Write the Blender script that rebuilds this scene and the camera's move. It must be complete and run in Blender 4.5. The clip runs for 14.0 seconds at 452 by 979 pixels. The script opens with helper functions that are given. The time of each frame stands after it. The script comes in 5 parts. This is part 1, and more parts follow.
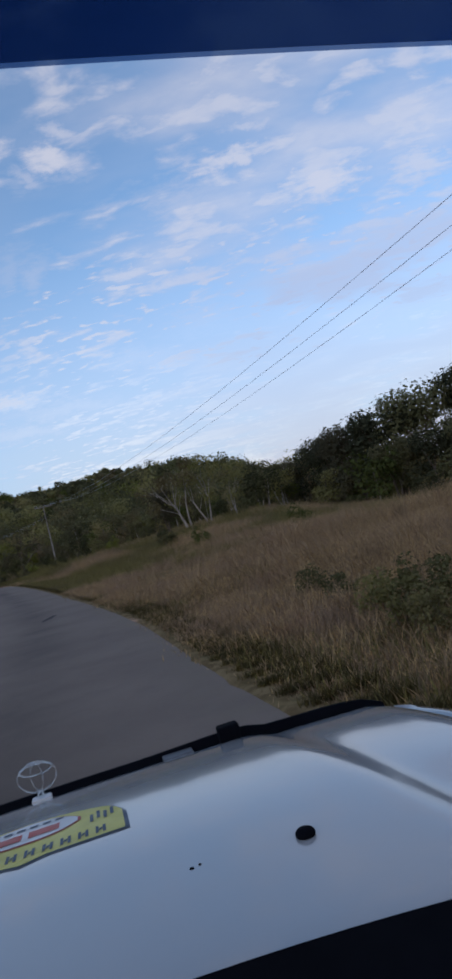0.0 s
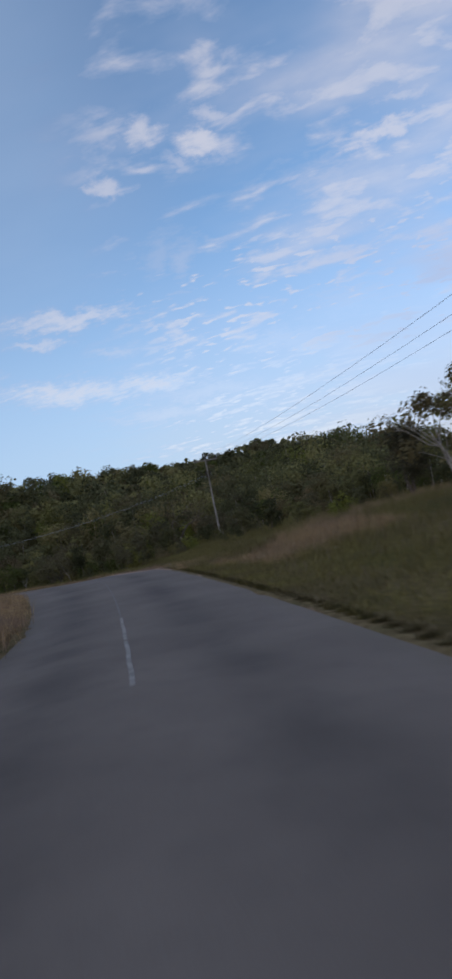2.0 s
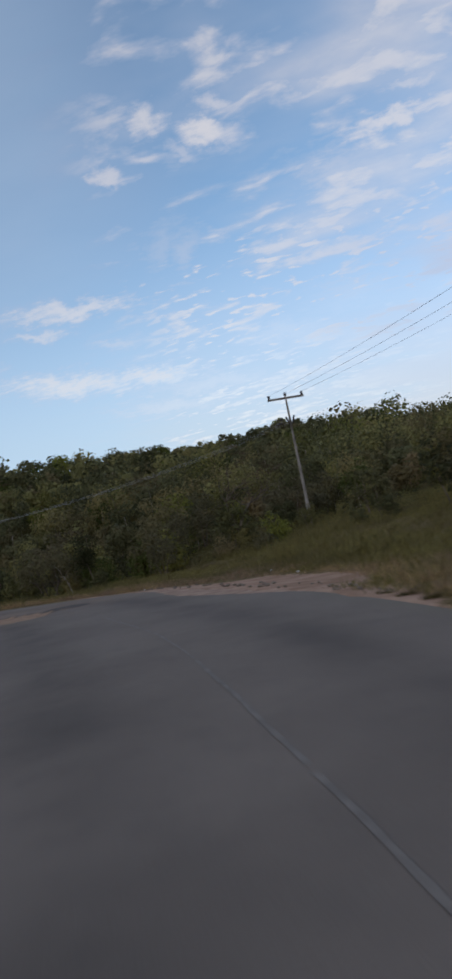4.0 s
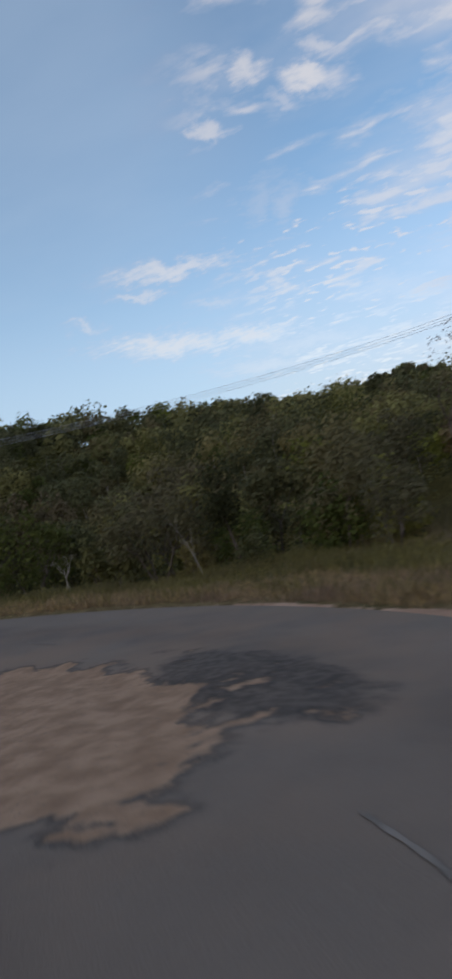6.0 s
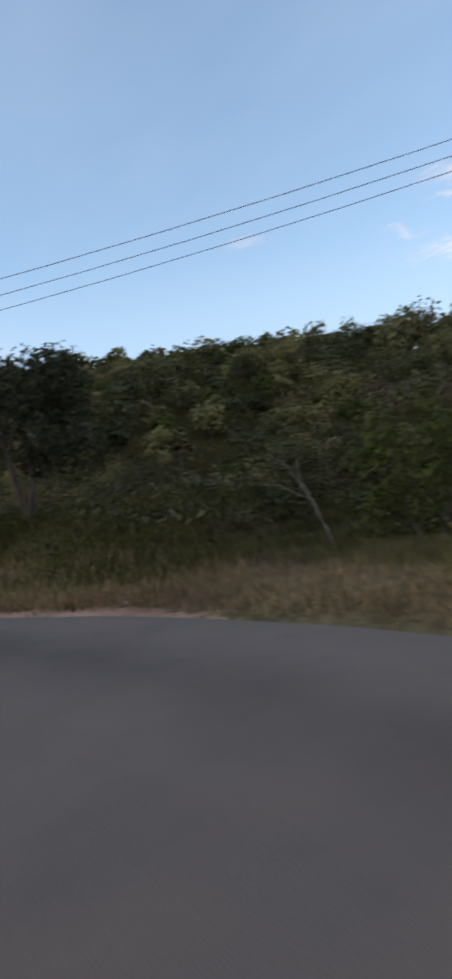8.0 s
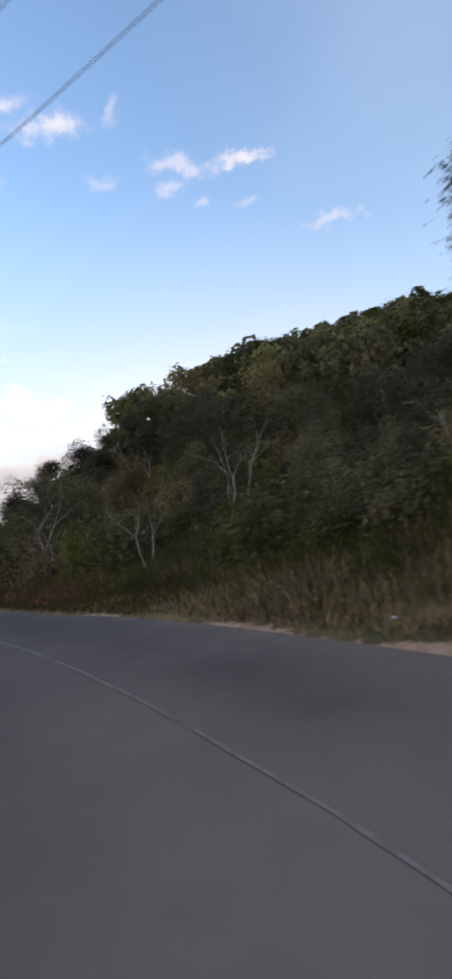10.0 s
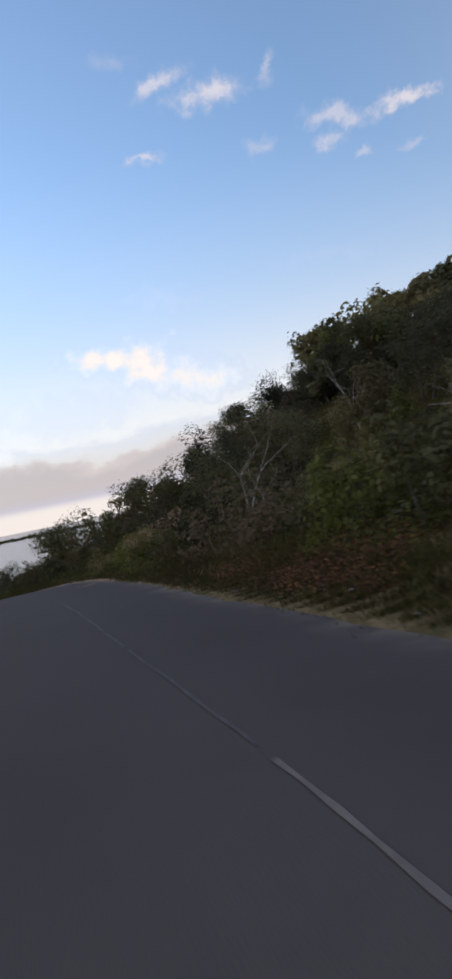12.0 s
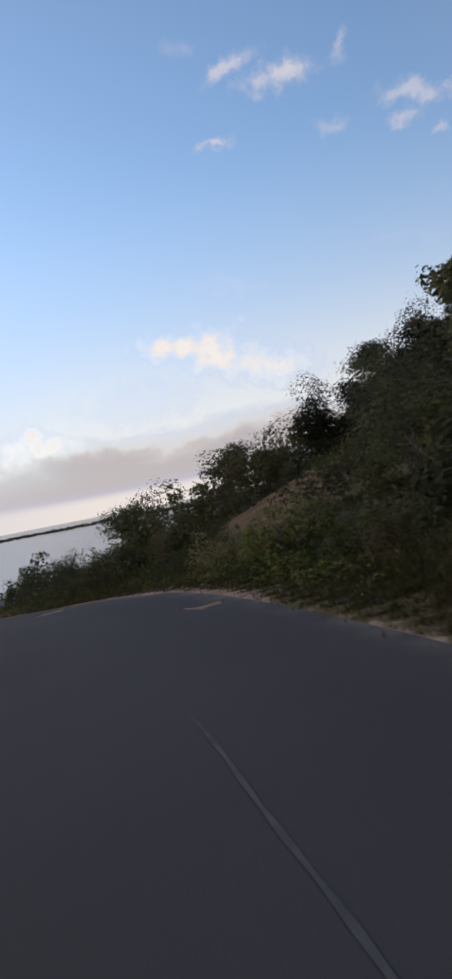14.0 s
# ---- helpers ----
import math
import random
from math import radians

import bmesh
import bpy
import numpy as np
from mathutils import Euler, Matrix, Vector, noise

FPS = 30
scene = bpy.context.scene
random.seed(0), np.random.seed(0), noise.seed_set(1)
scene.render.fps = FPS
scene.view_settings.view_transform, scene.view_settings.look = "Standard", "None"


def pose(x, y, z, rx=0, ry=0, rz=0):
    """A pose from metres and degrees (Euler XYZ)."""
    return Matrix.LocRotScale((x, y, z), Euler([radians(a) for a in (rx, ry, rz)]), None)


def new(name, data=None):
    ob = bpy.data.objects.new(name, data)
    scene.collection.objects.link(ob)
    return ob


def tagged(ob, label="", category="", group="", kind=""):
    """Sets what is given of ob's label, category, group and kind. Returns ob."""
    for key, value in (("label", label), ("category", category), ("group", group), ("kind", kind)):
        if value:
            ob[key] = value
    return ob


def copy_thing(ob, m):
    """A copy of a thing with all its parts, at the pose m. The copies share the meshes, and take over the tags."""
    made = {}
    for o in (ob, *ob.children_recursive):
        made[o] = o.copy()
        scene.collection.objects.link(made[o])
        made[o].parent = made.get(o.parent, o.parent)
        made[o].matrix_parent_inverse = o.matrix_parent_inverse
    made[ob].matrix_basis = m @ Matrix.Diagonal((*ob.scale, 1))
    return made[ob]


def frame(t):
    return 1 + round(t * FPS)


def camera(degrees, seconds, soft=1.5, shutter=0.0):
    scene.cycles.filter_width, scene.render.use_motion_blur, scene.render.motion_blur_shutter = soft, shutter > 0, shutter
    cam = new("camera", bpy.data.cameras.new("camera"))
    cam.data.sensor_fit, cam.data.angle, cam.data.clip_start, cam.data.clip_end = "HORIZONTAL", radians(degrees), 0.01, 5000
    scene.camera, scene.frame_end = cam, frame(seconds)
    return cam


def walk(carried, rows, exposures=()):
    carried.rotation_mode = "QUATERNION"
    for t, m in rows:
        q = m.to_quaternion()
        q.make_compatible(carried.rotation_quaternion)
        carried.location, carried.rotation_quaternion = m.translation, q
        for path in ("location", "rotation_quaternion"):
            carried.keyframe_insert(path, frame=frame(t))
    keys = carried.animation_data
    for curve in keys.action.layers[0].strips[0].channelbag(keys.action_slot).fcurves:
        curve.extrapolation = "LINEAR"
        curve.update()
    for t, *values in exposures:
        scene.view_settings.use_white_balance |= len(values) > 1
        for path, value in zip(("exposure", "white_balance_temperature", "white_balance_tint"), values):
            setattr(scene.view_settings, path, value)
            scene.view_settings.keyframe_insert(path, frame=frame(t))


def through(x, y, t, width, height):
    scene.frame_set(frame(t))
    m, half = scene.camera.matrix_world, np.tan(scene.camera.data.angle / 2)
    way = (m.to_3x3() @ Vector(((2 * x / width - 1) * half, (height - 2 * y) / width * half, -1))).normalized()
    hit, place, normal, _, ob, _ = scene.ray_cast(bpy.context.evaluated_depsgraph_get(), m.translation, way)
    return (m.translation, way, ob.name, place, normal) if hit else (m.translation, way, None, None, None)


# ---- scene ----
cam = camera(36, 14.0, soft=3.3, shutter=0.4)
walk(cam, [
    (0.00, pose(0.00, 0.00, 1.55, 92.39, 14.08, 0.58)),
    (0.04, pose(0.00, 0.00, 1.55, 92.39, 14.08, 0.58)),
    (0.50, pose(-1.84, 6.81, 1.49, 93.34, 14.10, 5.06)),
    (1.00, pose(-4.13, 13.43, 1.48, 93.21, 12.64, 6.25)),
    (1.50, pose(-6.71, 19.81, 1.53, 93.94, 12.18, 9.76)),
    (2.00, pose(-9.43, 26.01, 1.59, 93.58, 11.47, 12.01)),
    (2.20, pose(-10.55, 28.42, 1.60, 93.82, 11.54, 12.36)),
    (2.70, pose(-13.28, 34.54, 1.68, 93.70, 11.50, 13.31)),
    (3.25, pose(-16.22, 41.09, 1.80, 93.40, 11.42, 12.90)),
    (3.80, pose(-19.05, 47.25, 1.91, 93.10, 11.33, 12.14)),
    (4.30, pose(-21.51, 52.34, 1.94, 92.98, 11.30, 12.17)),
    (4.50, pose(-22.46, 54.35, 1.93, 93.03, 11.72, 12.64)),
    (5.00, pose(-24.84, 59.07, 1.92, 93.34, 11.15, 13.21)),
    (5.50, pose(-27.04, 63.03, 1.86, 93.00, 10.84, 16.11)),
    (6.00, pose(-29.01, 66.38, 1.80, 91.31, 10.18, 20.06)),
    (6.50, pose(-31.08, 68.98, 1.63, 89.08, 9.95, 24.58)),
    (7.00, pose(-33.04, 71.31, 1.63, 88.68, 12.10, 29.50)),
    (7.20, pose(-33.82, 72.12, 1.61, 88.25, 10.67, 32.22)),
    (7.70, pose(-35.69, 73.82, 1.66, 88.58, 10.38, 40.14)),
    (8.25, pose(-37.69, 74.69, 1.81, 89.39, 9.67, 52.03)),
    (8.80, pose(-39.80, 74.93, 1.95, 90.20, 8.95, 63.64)),
    (9.30, pose(-41.98, 74.93, 1.97, 90.53, 8.66, 70.86)),
    (9.50, pose(-42.91, 74.98, 1.98, 90.34, 8.54, 72.99)),
    (10.00, pose(-45.27, 74.96, 1.89, 90.20, 10.21, 77.34)),
    (10.50, pose(-47.69, 74.77, 1.76, 89.74, 11.49, 82.54)),
    (11.00, pose(-50.12, 74.31, 1.63, 89.58, 11.06, 84.95)),
    (11.50, pose(-52.52, 73.95, 1.45, 89.63, 11.88, 88.78)),
    (12.00, pose(-55.07, 73.29, 1.36, 89.89, 11.57, 91.19)),
    (12.50, pose(-57.80, 72.54, 1.27, 89.93, 11.69, 93.02)),
    (13.00, pose(-60.61, 71.69, 1.18, 89.81, 11.50, 93.95)),
    (13.50, pose(-63.46, 70.71, 1.09, 90.02, 11.22, 95.23)),
    (14.00, pose(-66.24, 69.87, 0.96, 89.97, 11.14, 96.84)),
], exposures=(
    (0, 0.42, 6320, 8), (2, 0.42, 6380, 7), (4.5, 0.52, 7050, 5), (6, 0.54, 7000, 4), (7, 0.66, 6900, 3),
    (9.5, 0.95, 6850, 9), (10.5, 0.8, 6850, 10), (12.5, 0.5, 6850, 10), (14, 0.4, 6850, 10)))

# ---- light: dusk sky, a broad weak sun behind thin cloud ----
SUN_EL, SUN_AZ = radians(19), radians(215)
world = bpy.data.worlds.new("dusk_sky")
scene.world = world
world.use_nodes = True
wn = world.node_tree
sky = wn.nodes.new("ShaderNodeTexSky")
sky.sky_type = 'NISHITA'
sky.sun_disc = False
sky.sun_elevation, sky.sun_rotation = SUN_EL, SUN_AZ
sky.altitude, sky.air_density, sky.dust_density, sky.ozone_density = 600, 1.0, 0.25, 2.5
wn.nodes["Background"].inputs["Strength"].default_value = 0.15
wn.links.new(sky.outputs[0], wn.nodes["Background"].inputs["Color"])

sun_data = bpy.data.lights.new("sun", 'SUN')
sun_data.energy, sun_data.angle, sun_data.color = 0.45, radians(24), (1.0, 0.80, 0.62)
sun = new("sun", sun_data)
sun_dir = Vector((math.sin(SUN_AZ) * math.cos(SUN_EL), math.cos(SUN_AZ) * math.cos(SUN_EL), math.sin(SUN_EL)))
sun.rotation_euler = sun_dir.to_track_quat('Z', 'Y').to_euler()

# ---- materials ----


class Nodes:
    """Small helper for writing node materials."""

    def __init__(self, name, rough=0.8, metal=0.0, spec=0.5):
        self.mat = bpy.data.materials.new(name)
        self.mat.use_nodes = True
        self.t = self.mat.node_tree
        self.bsdf = self.t.nodes["Principled BSDF"]
        self.out = self.t.nodes["Material Output"]
        self.set("Roughness", rough)
        self.set("Metallic", metal)
        self.set("Specular IOR Level", spec)

    def set(self, socket, value):
        if hasattr(value, "is_output"):
            self.t.links.new(value, self.bsdf.inputs[socket])
        else:
            self.bsdf.inputs[socket].default_value = value

    def node(self, kind, **inputs):
        n = self.t.nodes.new(kind)
        for key, value in inputs.items():
            self.put(n, key, value)
        return n

    def put(self, n, key, value):
        s = n.inputs[key]
        if hasattr(value, "is_output"):
            self.t.links.new(value, s)
        else:
            s.default_value = value

    def coords(self, scale=(1, 1, 1)):
        g = self.node("ShaderNodeTexCoord")
        m = self.node("ShaderNodeMapping", Vector=g.outputs["Object"], Scale=scale)
        return m.outputs[0]

    def noise(self, scale, detail=4.0, vector=None, rough=0.55, distortion=0.0):
        n = self.node("ShaderNodeTexNoise", Scale=scale, Detail=detail, Roughness=rough, Distortion=distortion)
        self.t.links.new(vector if vector is not None else self.coords(), n.inputs["Vector"])
        return n.outputs["Fac"]

    def ramp(self, fac, a, b, lo=0.0, hi=1.0):
        n = self.node("ShaderNodeMapRange", **{"Value": fac, "From Min": a, "From Max": b, "To Min": lo, "To Max": hi})
        n.interpolation_type = 'SMOOTHSTEP'
        return n.outputs[0]

    def mix(self, fac, a, b):
        n = self.node("ShaderNodeMix")
        n.data_type = 'RGBA'
        for i, value in ((0, fac), (6, a), (7, b)):
            if hasattr(value, "is_output"):
                self.t.links.new(value, n.inputs[i])
            elif i == 0:
                n.inputs[i].default_value = value
            else:
                n.inputs[i].default_value = (*value[:3], 1)
        return n.outputs[2]

    def math(self, op, a, b=0.0):
        n = self.node("ShaderNodeMath")
        n.operation = op
        for i, value in ((0, a), (1, b)):
            if hasattr(value, "is_output"):
                self.t.links.new(value, n.inputs[i])
            else:
                n.inputs[i].default_value = value
        return n.outputs[0]

    def attr(self, name):
        n = self.node("ShaderNodeAttribute")
        n.attribute_name = name
        return n.outputs["Fac"]

    def bump(self, height, strength=0.4, distance=0.02):
        n = self.node("ShaderNodeBump", Height=height, Strength=strength, Distance=distance)
        self.set("Normal", n.outputs[0])


def paint(name, color, rough=0.5, metal=0.0, vary=0.25, scale=8.0):
    n = Nodes(name, rough, metal)
    dark = [c * (1 - vary) for c in color]
    fac = n.noise(scale, 5)
    n.set("Base Color", n.mix(n.ramp(fac, 0.3, 0.7), dark, color))
    n.set("Roughness", n.ramp(n.noise(scale * 3), 0.2, 0.8, max(rough - 0.1, 0.02), min(rough + 0.1, 1)))
    return n.mat


def asphalt_material():
    n = Nodes("worn_asphalt", 0.9, 0, 0.12)
    big, mid, fine = n.noise(0.35, 5), n.noise(2.2, 6), n.noise(90, 3)
    col = n.mix(n.ramp(big, 0.3, 0.7), (0.150, 0.118, 0.098), (0.192, 0.152, 0.126))
    col = n.mix(n.ramp(mid, 0.45, 0.8, 0, 0.35), col, (0.104, 0.085, 0.074))
    col = n.mix(n.ramp(fine, 0.35, 0.75, 0, 0.40), col, (0.22, 0.185, 0.16))
    # beyond the bend the dimmer light is put into the asphalt's colour
    col = n.mix(n.math('MULTIPLY', n.attr("dimmed"), 0.84), col, (0.052, 0.0455, 0.0465))
    # polished wheel tracks and sand blown in from the verge
    sand = n.math('MULTIPLY', n.attr("edge"), n.ramp(n.noise(1.6, 6), 0.3, 0.65))
    col = n.mix(sand, col, (0.17, 0.14, 0.11))
    # darker lanes where tyres and oil have worked the surface
    lane = n.math('MULTIPLY', n.attr("lane"), n.ramp(n.noise(0.5, 5, n.coords((1, 1, 1))), 0.3, 0.7, 0.15, 0.55))
    col = n.mix(lane, col, (0.060, 0.050, 0.046))
    # broken surface: asphalt lost, stony earth underneath
    worn = n.math('ADD', n.attr("worn"), n.math('MULTIPLY', n.math('SUBTRACT', n.noise(1.7, 7), 0.5), 1.1))
    earth = n.mix(n.ramp(n.noise(3.5, 7), 0.3, 0.7), (0.24, 0.145, 0.092), (0.37, 0.235, 0.155))
    earth = n.mix(n.ramp(n.noise(28, 4), 0.55, 0.75, 0, 0.6), earth, (0.10, 0.085, 0.075))
    rim = n.math('MULTIPLY', n.ramp(worn, 0.36, 0.48), n.ramp(worn, 0.58, 0.48))
    dust = n.math('MULTIPLY', n.ramp(n.attr("dust"), 0, 1, 0, 0.55), n.ramp(n.noise(0.9, 6), 0.25, 0.7))
    col = n.mix(dust, col, (0.25, 0.165, 0.115))
    spill = n.math('ADD', n.attr("spill"), n.math('MULTIPLY', n.math('SUBTRACT', n.noise(0.9, 6), 0.5), 0.8))
    col = n.mix(n.ramp(spill, 0.42, 0.60, 0, 0.9), col, n.mix(n.ramp(n.noise(2.4, 6), 0.3, 0.7), (0.27, 0.165, 0.115), (0.42, 0.275, 0.20)))
    # a rough dark patch where the binder has come up
    tarry = n.math('ADD', n.attr("tarry"), n.math('MULTIPLY', n.math('SUBTRACT', n.noise(2.6, 7), 0.5), 1.0))
    rough_tar = n.mix(n.ramp(n.noise(9, 6), 0.35, 0.65), (0.040, 0.035, 0.033), (0.105, 0.083, 0.070))
    col = n.mix(n.ramp(tarry, 0.32, 0.70, 0, 0.75), col, rough_tar)
    col = n.mix(n.math('MULTIPLY', rim, 0.5), col, (0.045, 0.040, 0.038))
    col = n.mix(n.ramp(worn, 0.46, 0.56), col, earth)
    n.set("Base Color", col)
    n.bump(n.math('ADD', n.math('MULTIPLY', fine, 0.5), n.math('MULTIPLY', n.ramp(worn, 0.55, 0.4), 2.5)), 0.6, 0.02)
    return n.mat


def ground_material():
    n = Nodes("hill_ground", 0.95, 0, 0.0)
    a, b, c = n.noise(0.06, 5), n.noise(0.5, 6), n.noise(7, 5)
    dry = n.mix(n.ramp(b, 0.35, 0.65), (0.17, 0.12, 0.068), (0.27, 0.20, 0.115))
    green = n.mix(n.ramp(c, 0.35, 0.65), (0.045, 0.06, 0.02), (0.09, 0.10, 0.035))
    col = n.mix(n.ramp(a, 0.42, 0.6), dry, green)
    col = n.mix(n.ramp(c, 0.5, 0.75, 0, 0.5), col, (0.075, 0.055, 0.035))
    # leaf litter and low growth on the floor of the woods
    floor = n.mix(n.ramp(c, 0.35, 0.65), (0.045, 0.036, 0.014), (0.085, 0.068, 0.024))
    col = n.mix(n.attr("wooded"), col, floor)
    scarp = n.mix(n.ramp(b, 0.35, 0.65), (0.17, 0.105, 0.06), (0.27, 0.17, 0.10))
    col = n.mix(n.ramp(n.math('ADD', n.attr("bare"), n.math('MULTIPLY', n.math('SUBTRACT', b, 0.5), 0.9)), 0.4, 0.6), col, scarp)
    n.set("Base Color", col)
    n.bump(n.math('ADD', c, n.noise(30, 3)), 0.7, 0.08)
    return n.mat


def sand_material():
    n = Nodes("sandy_verge", 0.95, 0, 0.0)
    a, b, c = n.noise(1.1, 6), n.noise(14, 5), n.noise(5, 6)
    col = n.mix(n.ramp(a, 0.3, 0.7), (0.27, 0.165, 0.115), (0.42, 0.275, 0.20))
    col = n.mix(n.ramp(b, 0.5, 0.8, 0, 0.5), col, (0.16, 0.12, 0.09))
    turf = n.mix(n.ramp(c, 0.35, 0.65), (0.115, 0.082, 0.043), (0.20, 0.148, 0.080))
    turf = n.mix(n.ramp(a, 0.5, 0.75, 0, 0.7), turf, (0.055, 0.06, 0.025))
    f = n.math('ADD', n.attr("sand"), n.math('MULTIPLY', n.math('SUBTRACT', c, 0.5), 0.9))
    n.set("Base Color", n.mix(n.ramp(f, 0.38, 0.62), turf, col))
    n.bump(n.math('ADD', a, n.math('MULTIPLY', b, 0.4)), 0.6, 0.05)
    return n.mat


def leaf_material(name, dark, light, through=0.28, grassy=False):
    n = Nodes(name, 0.8, 0, 0.10)
    g = n.node("ShaderNodeNewGeometry")
    info = n.node("ShaderNodeObjectInfo")
    col = n.mix(n.ramp(g.outputs["Random Per Island"], 0, 1, 0.32, 0.70) if grassy else n.ramp(g.outputs["Random Per Island"], 0, 1, 0.25, 0.72), dark, light)
    shade = n.noise(0.45, 3)
    col = n.mix(n.ramp(shade, 0.3, 0.75, 0, 0.4), col, [v * 0.55 for v in dark])
    own = n.math('ADD', info.outputs["Random"], n.attr("tint"))
    own = n.math('FRACT', own) if not grassy else n.ramp(n.noise(0.9, 5), 0.3, 0.7, 0.15, 0.75)
    col = n.mix(n.ramp(own, 0.0, 0.40, 0.6, 0.0), col, [v * 0.45 for v in dark])
    col = n.mix(n.ramp(n.math('FRACT', n.math('MULTIPLY', own, 7.3)), 0.5, 1.0, 0, 0.75), col, (light[0] * 1.6, light[1] * 1.5, light[2] * 1.15))
    if grassy:
        col = n.mix(n.ramp(n.noise(0.33, 4), 0.45, 0.66, 0, 0.75), col, (light[0] * 0.62, light[1] * 0.58, light[2] * 0.72))
    brown = n.ramp(own, 0.6, 1.0, 0, 0.75 if grassy else 0.45)
    col = n.mix(brown, col, (light[0] * 1.12, light[1] * 0.80, light[2] * 0.9))
    n.set("Base Color", col)
    tr = n.node("ShaderNodeBsdfTranslucent", Color=col)
    m = n.node("ShaderNodeMixShader", Fac=through)
    n.t.links.new(n.bsdf.outputs[0], m.inputs[1])
    n.t.links.new(tr.outputs[0], m.inputs[2])
    n.t.links.new(m.outputs[0], n.out.inputs[0])
    return n.mat


def bark_material(name, dark, light):
    n = Nodes(name, 0.9, 0, 0.2)
    f = n.noise(5, 6, n.coords((1, 1, 0.25)))
    n.set("Base Color", n.mix(n.ramp(f, 0.3, 0.7), dark, light))
    n.bump(f, 0.8, 0.03)
    return n.mat


def water_material():
    n = Nodes("lake_water", 0.18, 0, 0.5)
    n.set("Base Color", (0.10, 0.09, 0.085, 1))
    n.bump(n.noise(0.15, 4, n.coords((1, 4, 1))), 0.08, 0.3)
    return n.mat


# clouds that stand out: azimuth to the left of north, height over the horizon, half length, half thickness, slope (degrees), weight
EAST_CLOUDS = (
    (7.2, 30.2, 2.4, 0.9, -10, 0.80), (2.5, 33.7, 1.8, 0.7, -3, 0.35), (-7.5, 27.1, 4.3, 0.7, -1, 0.75), (-14.7, 23.7, 3.5, 1.7, -1, 0.80),
    (-4.7, 23.3, 4.4, 2.2, 7, 0.45), (-10.0, 28.9, 2.9, 0.6, -8, 0.60), (-22.3, 22.2, 2.4, 1.8, -3, 0.70), (-15.4, 13.8, 8.8, 2.8, 1, 0.45),
    (11.9, 31.4, 1.7, 1.1, -3, 0.70), (5.9, 31.9, 2.0, 0.8, -11, 0.62), (6.1, 30.0, 2.4, 0.9, -19, 0.64), (16.2, 28.5, 2.2, 0.7, -6, 0.66),
    (9.4, 29.2, 1.6, 0.5, -20, 0.50), (10.9, 22.1, 1.1, 2.0, -36, 0.40))
NORTH_CLOUDS = (
    (12.6, 23.0, 1.2, 2.6, -36, 0.35), (20.9, 19.3, 5.9, 0.8, 0, 0.70), (23.8, 17.8, 2.9, 0.5, -1, 0.60), (17.8, 16.4, 2.7, 0.6, -3, 0.50),
    (15.2, 13.4, 4.0, 0.7, -3, 0.75), (22.0, 13.6, 6.5, 1.0, -5, 0.75), (-3.4, 24.7, 4.0, 2.2, -5, 0.50), (-2.0, 16.5, 4.9, 2.0, -7, 0.45),
    (3.4, 14.5, 5.7, 1.2, -5, 0.50), (28.7, 16.0, 2.1, 0.4, -8, 0.55), (41.1, 17.9, 2.4, 0.6, 3, 0.50), (14.5, 10.6, 5.0, 0.7, -4, 0.45),
    (10.4, 11.8, 6.5, 0.9, -5, 0.45), (2.0, 9.4, 6.0, 0.6, -3, 0.35))
WEST_CLOUDS = (
    (89.8, 30.4, 1.8, 0.5, 15, 0.75), (85.8, 29.1, 2.5, 0.8, 2, 0.85), (80.7, 29.5, 0.4, 0.8, -29, 0.55), (76.2, 25.2, 2.1, 0.7, -14, 0.65),
    (71.0, 25.1, 2.4, 0.6, 1, 0.90), (77.6, 24.0, 0.9, 0.4, -8, 0.60), (82.5, 25.0, 1.4, 0.5, -2, 0.50), (74.7, 22.6, 0.7, 0.3, 5, 0.55),
    (71.0, 22.2, 1.2, 0.4, -1, 0.50), (64.8, 19.3, 2.7, 0.6, 0, 0.60), (92.0, 25.7, 1.0, 0.35, 2, 0.75), (93.4, 32.1, 1.3, 0.4, -9, 0.35))
LOW_CLOUDS = (
    (98.4, 12.0, 3.0, 1.15, -9, 1.0), (95.2, 11.0, 3.0, 1.7, -14, 1.0), (91.8, 9.3, 3.6, 1.4, -12, 0.9), (92.7, 15.7, 3.4, 1.3, -12, 0.36),
    (79.1, 16.2, 5.1, 0.7, -6, 0.30), (102.0, 8.2, 5.0, 1.6, 0, 0.40), (111.2, 6.6, 1.3, 1.1, 0, 1.0), (109.4, 5.9, 1.4, 0.8, 0, 0.9), (113.0, 6.1, 1.4, 1.2, 0, 0.8))


